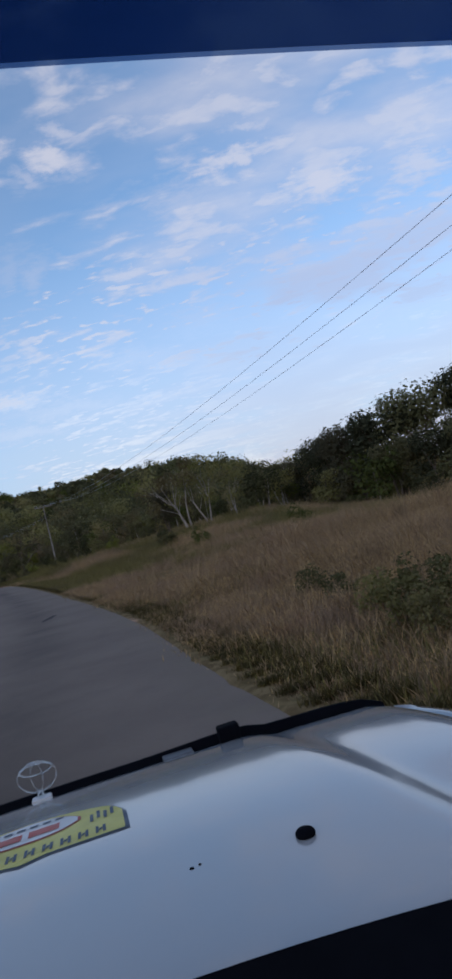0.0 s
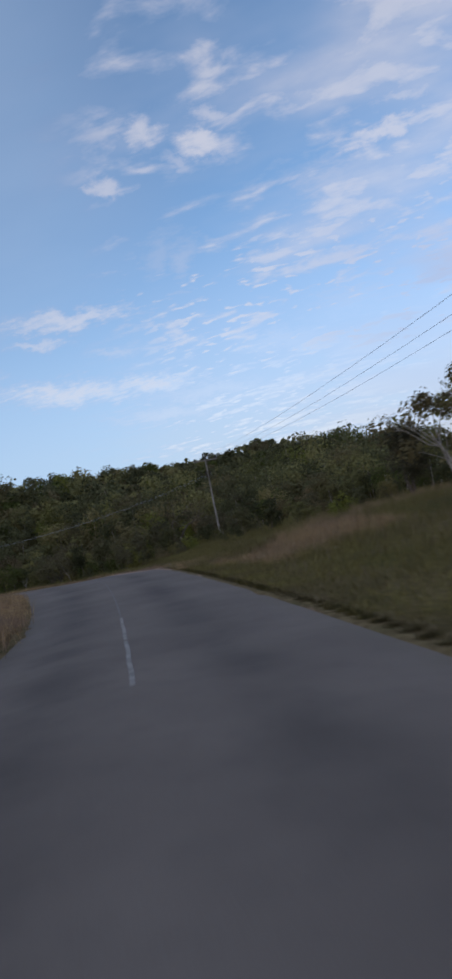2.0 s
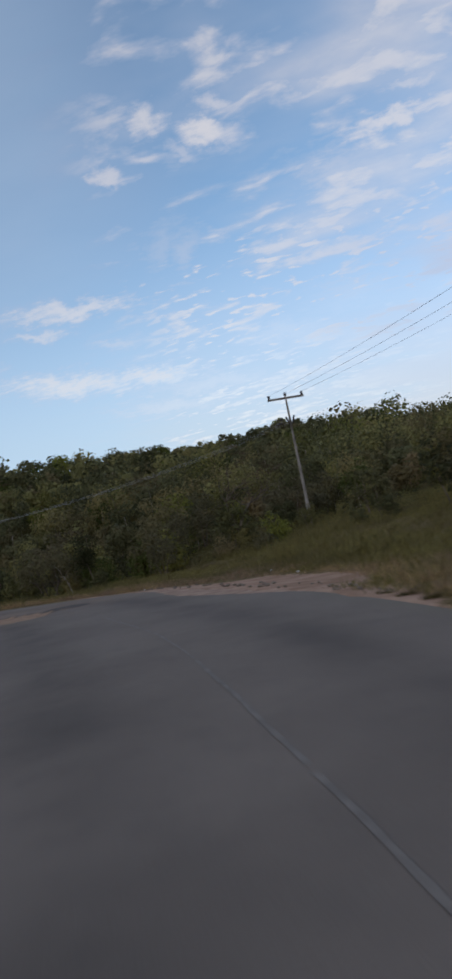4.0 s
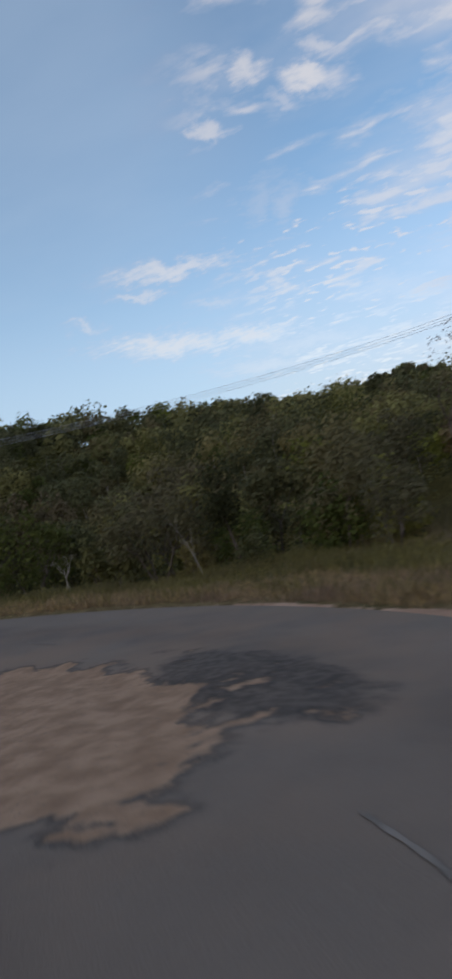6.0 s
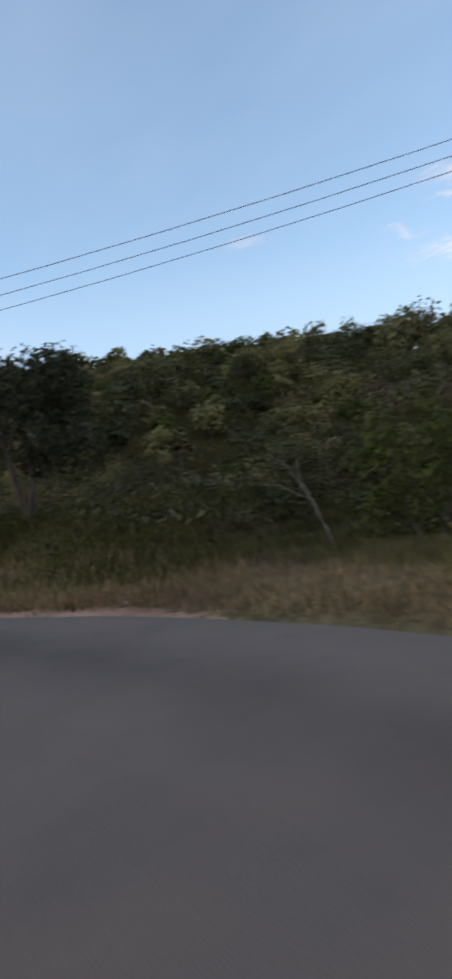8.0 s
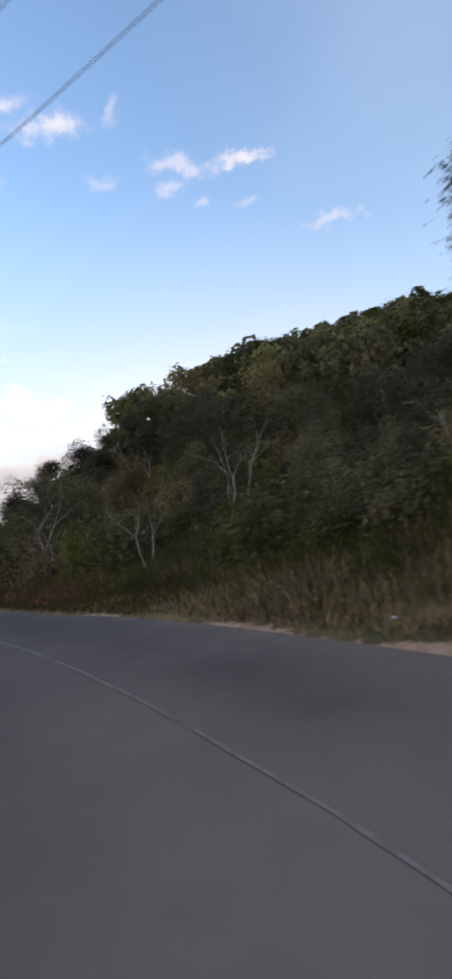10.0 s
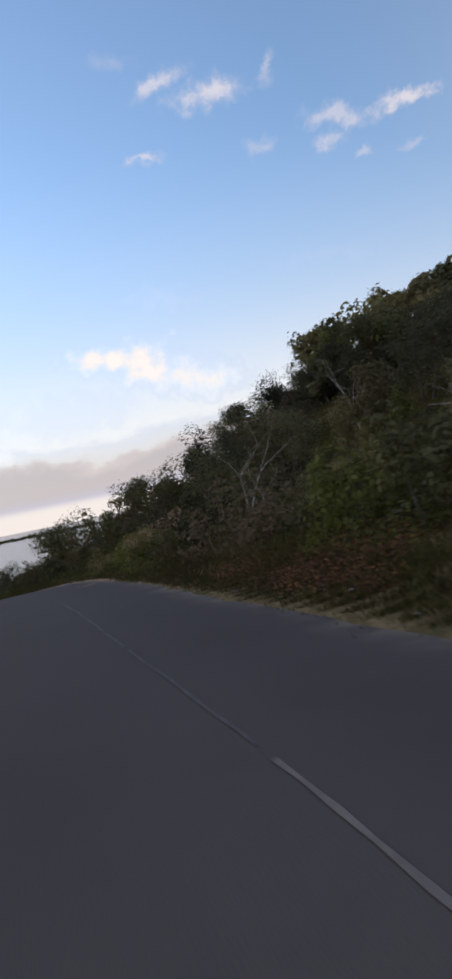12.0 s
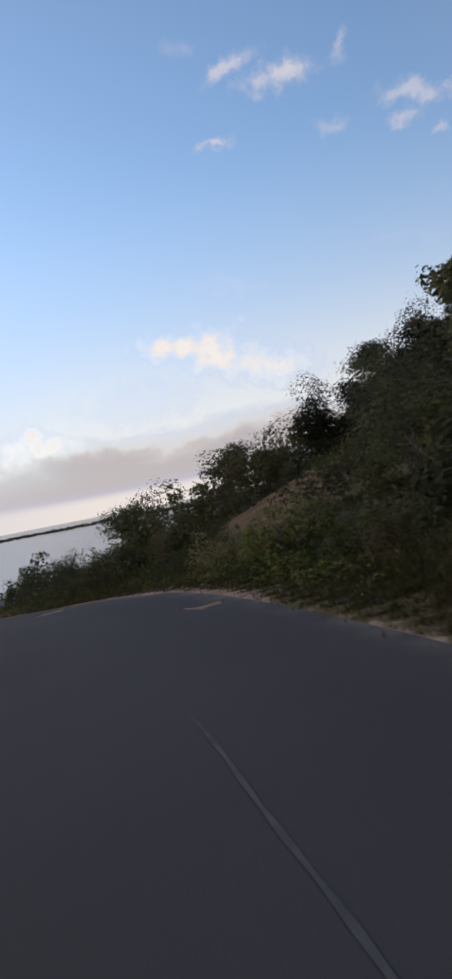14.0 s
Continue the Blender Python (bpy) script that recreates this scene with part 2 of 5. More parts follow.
def cloud_material():
    """Thin broken cloud on the sky dome: glowing where there is cloud, clear elsewhere."""
    n = Nodes("high_cloud", 1)
    tc = n.node("ShaderNodeTexCoord").outputs["Object"]
    nrm = n.node("ShaderNodeVectorMath")
    nrm.operation = 'NORMALIZE'
    n.t.links.new(tc, nrm.inputs[0])
    sep = n.node("ShaderNodeSeparateXYZ", Vector=nrm.outputs[0])
    x, y, z = sep.outputs
    flat = n.math('ADD', z, 0.16)
    px, py = n.math('DIVIDE', x, flat), n.math('DIVIDE', y, flat)
    comb = n.node("ShaderNodeCombineXYZ", X=px, Y=py, Z=0.0).outputs[0]
    turn = n.node("ShaderNodeMapping", Vector=comb, Rotation=(0, 0, radians(12)), Scale=(0.75, 1.35, 1)).outputs[0]
    soft, puff, fine = n.noise(2.4, 4, turn, 0.5), n.noise(9.0, 5, turn, 0.55, 0.25), n.noise(30, 5, turn, 0.6, 0.3)
    # azimuth and height in degrees, bent by noise so that every cloud has a ragged outline
    az = n.math('MULTIPLY', n.math('ARCTAN2', n.math('SUBTRACT', 0.0, x), y), 57.2958)
    el = n.math('MULTIPLY', n.math('ARCSINE', z), 57.2958)
    bend = n.node("ShaderNodeTexNoise", Vector=nrm.outputs[0], Scale=26.0, Detail=5.0, Roughness=0.6)
    bent = n.node("ShaderNodeSeparateXYZ", Vector=bend.outputs["Color"]).outputs
    flow = n.node("ShaderNodeCombineXYZ", X=n.math('ADD', az, n.math('MULTIPLY', n.math('SUBTRACT', bent[0], 0.5), 3.6)),
                  Y=n.math('ADD', el, n.math('MULTIPLY', n.math('SUBTRACT', bent[1], 0.5), 2.6)), Z=0.0).outputs[0]

    def clouds(rows, rag):
        """The strongest of the rows' clouds at each place."""
        best = None
        for a, e, long, thick, slope, weight in rows:
            spot = n.node("ShaderNodeMapping", Vector=flow, Location=(a, e, 0), Rotation=(0, 0, radians(-slope)), Scale=(long, thick, 1))
            spot.vector_type = 'TEXTURE'
            size = n.node("ShaderNodeVectorMath")
            size.operation = 'LENGTH'
            n.t.links.new(spot.outputs[0], size.inputs[0])
            one = n.ramp(n.math('ADD', size.outputs["Value"], n.math('MULTIPLY', n.math('SUBTRACT', rag, 0.5), 2.3)), 1.85, 0.0, 0, weight)
            best = one if best is None else n.math('MAXIMUM', best, one)
        return best

    high_heaps = n.math('MAXIMUM', n.math('MAXIMUM', clouds(EAST_CLOUDS, fine), clouds(NORTH_CLOUDS, fine)), clouds(WEST_CLOUDS, fine))
    even = n.noise(46, 5, nrm.outputs[0], 0.55)
    low_heaps = clouds(LOW_CLOUDS, even)
    # how much cloud there is, by direction: much to the north-east, hardly any to the west
    cover = n.ramp(az, 34, -22, 0.0, 1.0)
    field = n.math('ADD', n.math('ADD', n.math('MULTIPLY', puff, 0.55), n.math('MULTIPLY', soft, 0.45)), n.math('MULTIPLY', cover, 0.09))
    field = n.math('MULTIPLY', n.ramp(field, 0.48, 0.67, 0, 0.58), n.ramp(cover, 0.0, 0.35))
    rows = n.math('MULTIPLY', n.ramp(n.math('ADD', n.math('MULTIPLY', n.noise(20.0, 4, turn, 0.5, 0.3), 0.65), n.math('MULTIPLY', soft, 0.35)), 0.49, 0.62, 0, 0.62), n.math('MULTIPLY', n.ramp(cover, 0.08, 0.4), n.ramp(el, 27, 20)))
    field = n.math('MAXIMUM', field, rows)
    veil = n.math('MULTIPLY', n.ramp(n.math('ADD', soft, n.math('MULTIPLY', cover, 0.3)), 0.50, 0.95, 0, 0.55), n.ramp(cover, 0.0, 0.3))
    thin = n.math('MULTIPLY', n.math('MULTIPLY', n.ramp(az, 4, 26), n.ramp(az, 80, 54)), n.ramp(soft, 0.2, 0.8, 0.20, 0.36))
    high = n.math('MAXIMUM', n.math('MAXIMUM', field, veil), n.math('MULTIPLY', high_heaps, 0.84))
    # a bank of low cloud over the lake in the west, and haze all round the horizon
    west = n.ramp(n.math('SUBTRACT', 0.0, x), 0.80, 0.97)
    lumps = n.noise(9, 5, n.node("ShaderNodeCombineXYZ", X=x, Y=y, Z=n.math('MULTIPLY', z, 1.6)).outputs[0], 0.55)
    top = n.math('ADD', z, n.math('MULTIPLY', n.math('SUBTRACT', lumps, 0.5), 0.10))
    bank = n.math('MULTIPLY', n.math('MULTIPLY', n.ramp(top, 0.120, 0.072), n.ramp(z, 0.012, 0.046)), west)
    nub = n.math('MULTIPLY', clouds(((-3.6, 3.4, 1.5, 1.3, 0, 1.0), (-5.8, 3.1, 1.2, 0.9, 0, 0.8)), even), 0.9)
    low = n.math('MAXIMUM', n.math('MAXIMUM', low_heaps, nub), bank)
    haze = n.math('ADD', n.ramp(z, 0.46, 0.03, 0, 0.85), n.ramp(z, 0.10, 0.02, 0, 0.12))
    cloud = n.math('MINIMUM', n.math('MAXIMUM', high, low), 0.94)
    fac = n.math('MAXIMUM', n.math('MAXIMUM', cloud, haze), thin)
    shade = n.ramp(n.math('ADD', n.math('MULTIPLY', fine, 0.35), n.math('MULTIPLY', high, 0.8)), 0.22, 0.72)
    col = n.mix(shade, (0.385, 0.395, 0.525), (0.575, 0.54, 0.58))
    col = n.mix(bank, col, n.mix(n.ramp(top, 0.062, 0.100), (0.36, 0.325, 0.355), (0.55, 0.49, 0.48)))
    col = n.mix(n.math('MAXIMUM', low_heaps, nub), col, (0.69, 0.645, 0.63))
    west_haze = n.mix(n.ramp(z, 0.30, 0.09), (0.40, 0.43, 0.52), (0.60, 0.56, 0.565))
    col = n.mix(n.ramp(cloud, 0.0, 0.5), n.mix(west, n.mix(n.ramp(thin, 0.05, 0.25), (0.37, 0.41, 0.53), (0.335, 0.415, 0.575)), west_haze), col)
    # lavender cloud low in the east
    dusk = n.math('MULTIPLY', n.math('MULTIPLY', n.ramp(az, 10, -9), n.ramp(el, 25, 15)), n.ramp(soft, 0.30, 0.60, 0.40, 1.0))
    col = n.mix(dusk, col, (0.375, 0.355, 0.450))
    em = n.node("ShaderNodeEmission", Color=col, Strength=1.0)
    clear = n.node("ShaderNodeBsdfTransparent")
    m = n.node("ShaderNodeMixShader", Fac=fac)
    n.t.links.new(clear.outputs[0], m.inputs[1])
    n.t.links.new(em.outputs[0], m.inputs[2])
    n.t.links.new(m.outputs[0], n.out.inputs[0])
    n.mat.cycles.emission_sampling = 'NONE'
    return n.mat


ASPHALT, GROUND, SAND = asphalt_material(), ground_material(), sand_material()
LEAF = leaf_material("olive_leaves", (0.054, 0.056, 0.024), (0.160, 0.148, 0.066))
LEAF_GREEN = leaf_material("fresh_leaves", (0.056, 0.069, 0.017), (0.140, 0.148, 0.041))
LEAF_GREY = leaf_material("grey_leaves", (0.074, 0.066, 0.037), (0.184, 0.156, 0.084))
STRAW = leaf_material("dry_grass_blades", (0.205, 0.132, 0.074), (0.400, 0.282, 0.165), 0.25, True)
STRAW_GREEN = leaf_material("green_grass_blades", (0.100, 0.086, 0.030), (0.215, 0.180, 0.072), 0.3, True)
SLOPE_GREEN = leaf_material("slope_grass_blades", (0.034, 0.038, 0.010), (0.094, 0.090, 0.028), 0.3, True)
STRAW_DARK = leaf_material("dark_edge_grass", (0.040, 0.036, 0.013), (0.100, 0.080, 0.030), 0.25, True)
LEAF_RED = leaf_material("dry_bracken", (0.085, 0.040, 0.022), (0.20, 0.10, 0.055))
# distance haze put into the colour: paler and greyer than near leaves
LEAF_HAZED = leaf_material("hazed_far_leaves", (0.078, 0.080, 0.037), (0.190, 0.178, 0.084))
# own deep greens; on the steep hillside they also stand in for shade
LEAF_DEEP = leaf_material("deep_green_leaves", (0.034, 0.038, 0.021), (0.096, 0.096, 0.054))
LEAF_DUSKY = leaf_material("dusky_leaves", (0.055, 0.055, 0.030), (0.135, 0.130, 0.075))
TWIG = leaf_material("dry_twigs", (0.050, 0.036, 0.026), (0.125, 0.092, 0.068))
BARK = bark_material("brown_bark", (0.06, 0.045, 0.035), (0.17, 0.13, 0.10))
BARK_PALE = bark_material("pale_bark", (0.17, 0.142, 0.117), (0.40, 0.34, 0.285))
BARK_RED = bark_material("reddish_bark", (0.12, 0.075, 0.05), (0.32, 0.21, 0.15))
WATER = water_material()
LINE_FAINT = paint("rubbed_road_paint", (0.112, 0.101, 0.096), 0.8, 0, 0.3, 5)
LINE_MID = paint("faded_road_paint", (0.215, 0.182, 0.158), 0.8, 0, 0.3, 5)
LINE_PAINT = paint("worn_road_paint", (0.34, 0.30, 0.265), 0.8, 0, 0.4, 6)
POLE_WOOD = bark_material("weathered_pole_wood", (0.155, 0.13, 0.112), (0.29, 0.255, 0.222))
TAR = paint("old_tar", (0.052, 0.043, 0.039), 0.8, 0, 0.4, 9)
STEEL = paint("dull_steel", (0.12, 0.12, 0.13), 0.5, 0.6)
for dull in (LINE_FAINT, LINE_MID, LINE_PAINT, TAR):
    dull.node_tree.nodes["Principled BSDF"].inputs["Specular IOR Level"].default_value = 0.1
DARK_GLAZE = paint("brown_glaze", (0.05, 0.035, 0.03), 0.25)
WIRE = paint("aluminium_wire", (0.46, 0.46, 0.52), 0.5, 0.25)
LITTER = paint("bleached_plastic", (0.72, 0.72, 0.70), 0.6, 0, 0.15, 30)
STONE = paint("verge_stone", (0.22, 0.165, 0.125), 0.9, 0, 0.45, 12)

# ---- helpers for meshes ----


def mesh_object(name, verts, faces, material, parent=None, smooth=False):
    me = bpy.data.meshes.new(name)
    me.from_pydata([tuple(map(float, v)) for v in verts] if not isinstance(verts, np.ndarray) else verts.tolist(), [],
                   faces if not isinstance(faces, np.ndarray) else faces.tolist())
    me.materials.append(material)
    if smooth:
        me.polygons.foreach_set("use_smooth", [True] * len(me.polygons))
    me.update()
    ob = new(name, me)
    if parent:
        ob.parent = parent
    return ob


def part(name, bm, material, parent, label="", smooth=False):
    """One bmesh as one mesh object under a thing or a part."""
    me = bpy.data.meshes.new(name)
    bm.to_mesh(me)
    bm.free()
    me.materials.append(material)
    if smooth:
        me.polygons.foreach_set("use_smooth", [True] * len(me.polygons))
    ob = new(name, me)
    ob.parent = parent
    if label:
        ob["label"] = label
    return ob


def rod(bm, a, b, r0, r1=None, sides=8, caps=True):
    """A tapered rod from a to b."""
    a, b = Vector(a), Vector(b)
    r1 = r0 if r1 is None else r1
    m = (b - a).to_track_quat('Z', 'Y').to_matrix().to_4x4()
    rings = []
    for p, r in ((a, r0), (b, r1)):
        rings.append([bm.verts.new(p + m.to_3x3() @ Vector((r * math.cos(2 * math.pi * i / sides), r * math.sin(2 * math.pi * i / sides), 0))) for i in range(sides)])
    for i in range(sides):
        j = (i + 1) % sides
        bm.faces.new((rings[0][i], rings[0][j], rings[1][j], rings[1][i]))
    if caps:
        bm.faces.new(rings[1])
        bm.faces.new(rings[0][::-1])


def box(bm, lo, hi, m=None, bevel=0.0):
    """A box from lo to hi, bevelled."""
    made = bmesh.ops.create_cube(bm, size=1)["verts"]
    lo, hi = Vector(lo), Vector(hi)
    for v in made:
        v.co = Vector([(lo[k] + hi[k]) / 2 + v.co[k] * (hi[k] - lo[k]) for k in range(3)])
    if bevel:
        edges = list({e for v in made for e in v.link_edges})
        made = bmesh.ops.bevel(bm, geom=edges, offset=bevel, segments=2, affect='EDGES', profile=0.6)["verts"]
    if m is not None:
        for v in made:
            v.co = m @ v.co


def smoothstep(a, b, x):
    t = np.clip((x - a) / (b - a), 0, 1)
    return t * t * (3 - 2 * t)


rng = np.random.default_rng(7)

# ---- the road's line: centre x, y, half width to the left, to the right, height ----
STATIONS = np.array([
    (10.6, -33, 3.3, 3.3, 0.0), (-1.8, -1.2, 3.3, 3.85, 0.0), (-6.0, 14.3, 3.3, 3.46, -0.05),
    (-9.7, 26.2, 2.9, 3.08, -0.05), (-16.2, 43.0, 2.5, 3.3, 0.1), (-22.4, 57.3, 3.6, 3.3, 0.38),
    (-25.9, 63.5, 4.0, 3.4, 0.38), (-30.0, 69.8, 4.6, 3.2, 0.28), (-35.2, 74.6, 5.0, 3.6, 0.1),
    (-41.0, 76.6, 4.2, 2.9, 0.2), (-46.8, 76.1, 3.4, 2.3, 0.4), (-54.8, 74.3, 3.0, 2.1, 0.15),
    (-63.0, 71.6, 2.9, 2.0, -0.2), (-72.5, 68.1, 2.8, 2.2, -0.6), (-79.5, 64.4, 2.8, 2.4, -0.95),
    (-88, 57.5, 2.8, 2.6, -2.0)])
TAIL = np.array([(-99, 48.5, 2.8, 2.6, -3.4), (-118, 39, 2.8, 2.6, -5.2), (-150, 28, 2.8, 2.6, -8.0), (-205, 14, 2.8, 2.6, -11.4)])


def resample(rows, step):
    """Catmull-Rom through the rows, at even steps."""
    pts = []
    r = np.vstack([2 * rows[0] - rows[1], rows, 2 * rows[-1] - rows[-2]])
    for i in range(1, len(r) - 2):
        n = max(2, int(np.linalg.norm(r[i + 1][:2] - r[i][:2]) / step))
        for k in range(n):
            t = k / n
            a, b, c, d = r[i - 1], r[i], r[i + 1], r[i + 2]
            pts.append(0.5 * (2 * b + (c - a) * t + (2 * a - 5 * b + 4 * c - d) * t * t + (3 * b - a - 3 * c + d) * t ** 3))
    pts.append(rows[-1])
    return np.array(pts)


ROAD = resample(np.vstack([STATIONS, TAIL]), 0.5)
TANG = np.gradient(ROAD[:, :2], axis=0)
TANG /= np.linalg.norm(TANG, axis=1)[:, None]
RIGHT = np.stack([TANG[:, 1], -TANG[:, 0]], 1)
ALONG = np.concatenate([[0], np.cumsum(np.linalg.norm(np.diff(ROAD[:, :2], axis=0), axis=1))])
ALONG -= ALONG[np.argmin(np.hypot(ROAD[:, 0] + 1.8, ROAD[:, 1] + 1.2))]


def near_road(x, y):
    """For points: index of the nearest road sample and the distance from the centre line, right positive."""
    x, y = np.atleast_1d(x).astype(float), np.atleast_1d(y).astype(float)
    idx = np.empty(len(x), int)
    for k in range(0, len(x), 4000):
        d = (x[k:k + 4000, None] - ROAD[None, :, 0]) ** 2 + (y[k:k + 4000, None] - ROAD[None, :, 1]) ** 2
        idx[k:k + 4000] = d.argmin(1)
    dx, dy = x - ROAD[idx, 0], y - ROAD[idx, 1]
    side = dx * RIGHT[idx, 0] + dy * RIGHT[idx, 1]
    return idx, np.sign(side) * np.hypot(dx, dy)


BEND0, BEND1 = 66.0, 94.0    # along the road: where the bend begins, where the hillside begins


def near_rise(x, d):
    """The foot of the hillside beside the second straight."""
    return np.interp(d, [0, 0.8, 2.5, 5, 9, 14, 24], [0, 0.05, 0.6, 1.5, 2.2, 1.9, 0]) * smoothstep(-44, -50, x) * smoothstep(-82, -70, x)


def ground_height(x, y, sheet=False):
    x, y = np.atleast_1d(x).astype(float), np.atleast_1d(y).astype(float)
    idx, side = near_road(x, y)
    s = ALONG[idx]
    half = np.where(side > 0, ROAD[idx, 3], ROAD[idx, 2])
    d = np.maximum(np.abs(side) - half, 0)
    bank = np.interp(d, [0, 1.5, 3, 9, 14, 25, 45, 80], [0, -0.12, -0.05, 0.12, 0.05, -0.6, -1.7, -1.9])
    crest = np.interp(d, [0, 1.5, 3, 9, 18, 30, 60], [0, -0.12, -0.05, 0.35, 1.15, 1.35, 1.3])
    early = bank + (crest - bank) * smoothstep(30, 54, s) * smoothstep(12, 0, x)
    bend = np.interp(d, [0, 3, 7, 14, 28, 45, 70], [0, -0.1, -0.6, -2.2, -4.4, -3.6, -1.5])
    late = np.interp(d, [0, 2, 5, 10, 18, 23, 38, 70, 120, 400], [0, 0.0, 0.6, 2.1, 5.0, 7.4, 13.2, 22, 28, 12])
    far = np.interp(d, [0, 4, 15, 40, 120, 600], [0, 0.05, 0.1, -0.2, -3, -8])
    w1 = smoothstep(-27, -40, x + 0.1 * (y - 80))
    w2 = smoothstep(BEND1 + 1, BEND1 + 24, s) * smoothstep(-42, -84, x + 0.25 * (y - 80))
    w2 = w2 * np.interp(np.degrees(np.arctan2(-(x + 42), y - 75)), [33, 76], [0.3, 1])
    w3 = smoothstep(146, 172, s)
    # the long wooded hill behind the bend
    out = np.hypot(x + 30, y - 70)
    az = np.degrees(np.arctan2(-(x + 30), y - 70))
    hill = np.interp(out, [0, 45, 80, 120, 190, 320, 480, 900], [0, 0, 5, 13, 25, 34, 32, 8])
    hill = hill * np.interp(az, [-80, -45, -14, -5, 4, 60], [0, 0.12, 0.35, 0.62, 1, 1])
    right = early * (1 - w1) + bend * w1 + hill
    right = right * (1 - w2) + late * w2
    right = right * (1 - w3) + far * w3
    left = np.interp(d, [0, 2, 6, 25, 100, 400], [0, -0.1, -0.5, -2.2, -9, -16])
    z = ROAD[idx, 4] + np.where(side > 0, right + near_rise(x, d) * (1 - 0.8 * w2), left)
    lumps = (np.sin(x * 0.31 + 1.3 * np.sin(y * 0.17)) + np.sin(y * 0.27 + 1.7 * np.sin(x * 0.13))) * 0.12
    lumps += (np.sin(x * 0.9 + y * 0.4) * np.sin(y * 1.1 - x * 0.3)) * 0.05
    z = z + lumps * smoothstep(1, 8, d) * (1 + smoothstep(30, 120, d) * 4)
    # the land sinks to the lake in the west
    west = smoothstep(-150, -260, x - 0.12 * (y - 60)) * smoothstep(260, 120, y)
    z = z * (1 - west) + (-16.5) * west
    # a dip beyond the bare bank where rounded trees stand
    z = z - 1.9 * np.exp(-((x + 105.5) / 5.5) ** 2 - ((y - 69.5) / 6.0) ** 2) * smoothstep(3, 8, d)
    z = np.where(d <= 0, ROAD[idx, 4], z)
    return z - 0.4 * smoothstep(3.0, 1.0, d) if sheet else z


def ground_at(x, y):
    return float(ground_height(x, y)[0])


# ---- ground: one sheet to the horizon ----
def build_ground():
    n = 250
    u = np.linspace(-1, 1, n + 1)
    warp = lambda v: 115 * v + 260 * v ** 5 + 3700 * np.sign(v) * np.abs(v) ** 15
    gx, gy = np.meshgrid(-45 + warp(u), 75 + warp(u), indexing="ij")
    z = ground_height(gx.ravel(), gy.ravel(), True)
    far = np.hypot(gx.ravel() + 45, gy.ravel() - 75)
    z = np.where(far > 700, np.minimum(z, -14 - (far - 700) * 0.002), z)
    verts = np.stack([gx.ravel(), gy.ravel(), z], 1)
    i, j = np.meshgrid(np.arange(n), np.arange(n), indexing="ij")
    a = (i * (n + 1) + j).ravel()
    ob = mesh_object("ground", verts, np.stack([a, a + n + 1, a + n + 2, a + 1], 1), GROUND, smooth=True)
    idx, side = near_road(gx.ravel(), gy.ravel())
    wooded = smoothstep(0, 8, side - ROAD[idx, 3] - np.interp(ALONG[idx], [0, 30, 50, 62, 72, 82, 92, 200], [58, 42, 24, 14, 8, 6, 8, 8]))
    ob.data.attributes.new("wooded", 'FLOAT', 'POINT').data.foreach_set("value", wooded.astype(np.float32))
    gxr, gyr = gx.ravel(), gy.ravel()
    bare = np.maximum(smoothstep(1.3, 0.5, np.hypot((gxr + 92.5) / 5.5, (gyr - 68.7) / 2.3)), 0.75 * smoothstep(1.3, 0.6, np.hypot((gxr + 57) / 6, (gyr - 84) / 3)))
    ob.data.attributes.new("bare", 'FLOAT', 'POINT').data.foreach_set("value", bare.astype(np.float32))
    tagged(ob, "brown earth hillside with patches of dry and green growth", "ground", kind="structure")


build_ground()

lake = mesh_object("water", [(-4400, -4000, -13), (-190, -4000, -13), (-190, 2500, -13), (-4400, 2500, -13)], [(0, 1, 2, 3)], WATER)
tagged(lake, "pale grey-blue lake reaching to the horizon", "water", kind="structure")


# ---- road ----
def worn_at(x, y):
    """How far the asphalt is gone, 0 to 1: the holes of the bend and a few on the way."""
    w = np.zeros_like(x)
    for cx, cy, rx, ry, turn, amount in ((-33.5, 71.9, 3.5, 1.45, -42, 0.95), (-36.0, 73.2, 1.5, 0.9, -15, 0.9),
                                         (-31.0, 71.9, 1.7, 0.9, -45, 0.36), (-33.2, 74.0, 1.6, 0.4, 10, 0.38), (-32.2, 73.0, 1.3, 0.6, -30, 0.36),
                                         (-77.1, 66.7, 0.45, 0.75, 20, 0.62), (-77.2, 67.75, 0.3, 0.55, 20, 0.58), (-84, 62.5, 1.2, 0.8, 30, 0.6)):
        a = radians(turn)
        dx, dy = x - cx, y - cy
        p, q = (dx * math.cos(a) + dy * math.sin(a)) / rx, (-dx * math.sin(a) + dy * math.cos(a)) / ry
        w = np.maximum(w, amount * smoothstep(1.35, 0.55, np.hypot(p, q)))
    return w


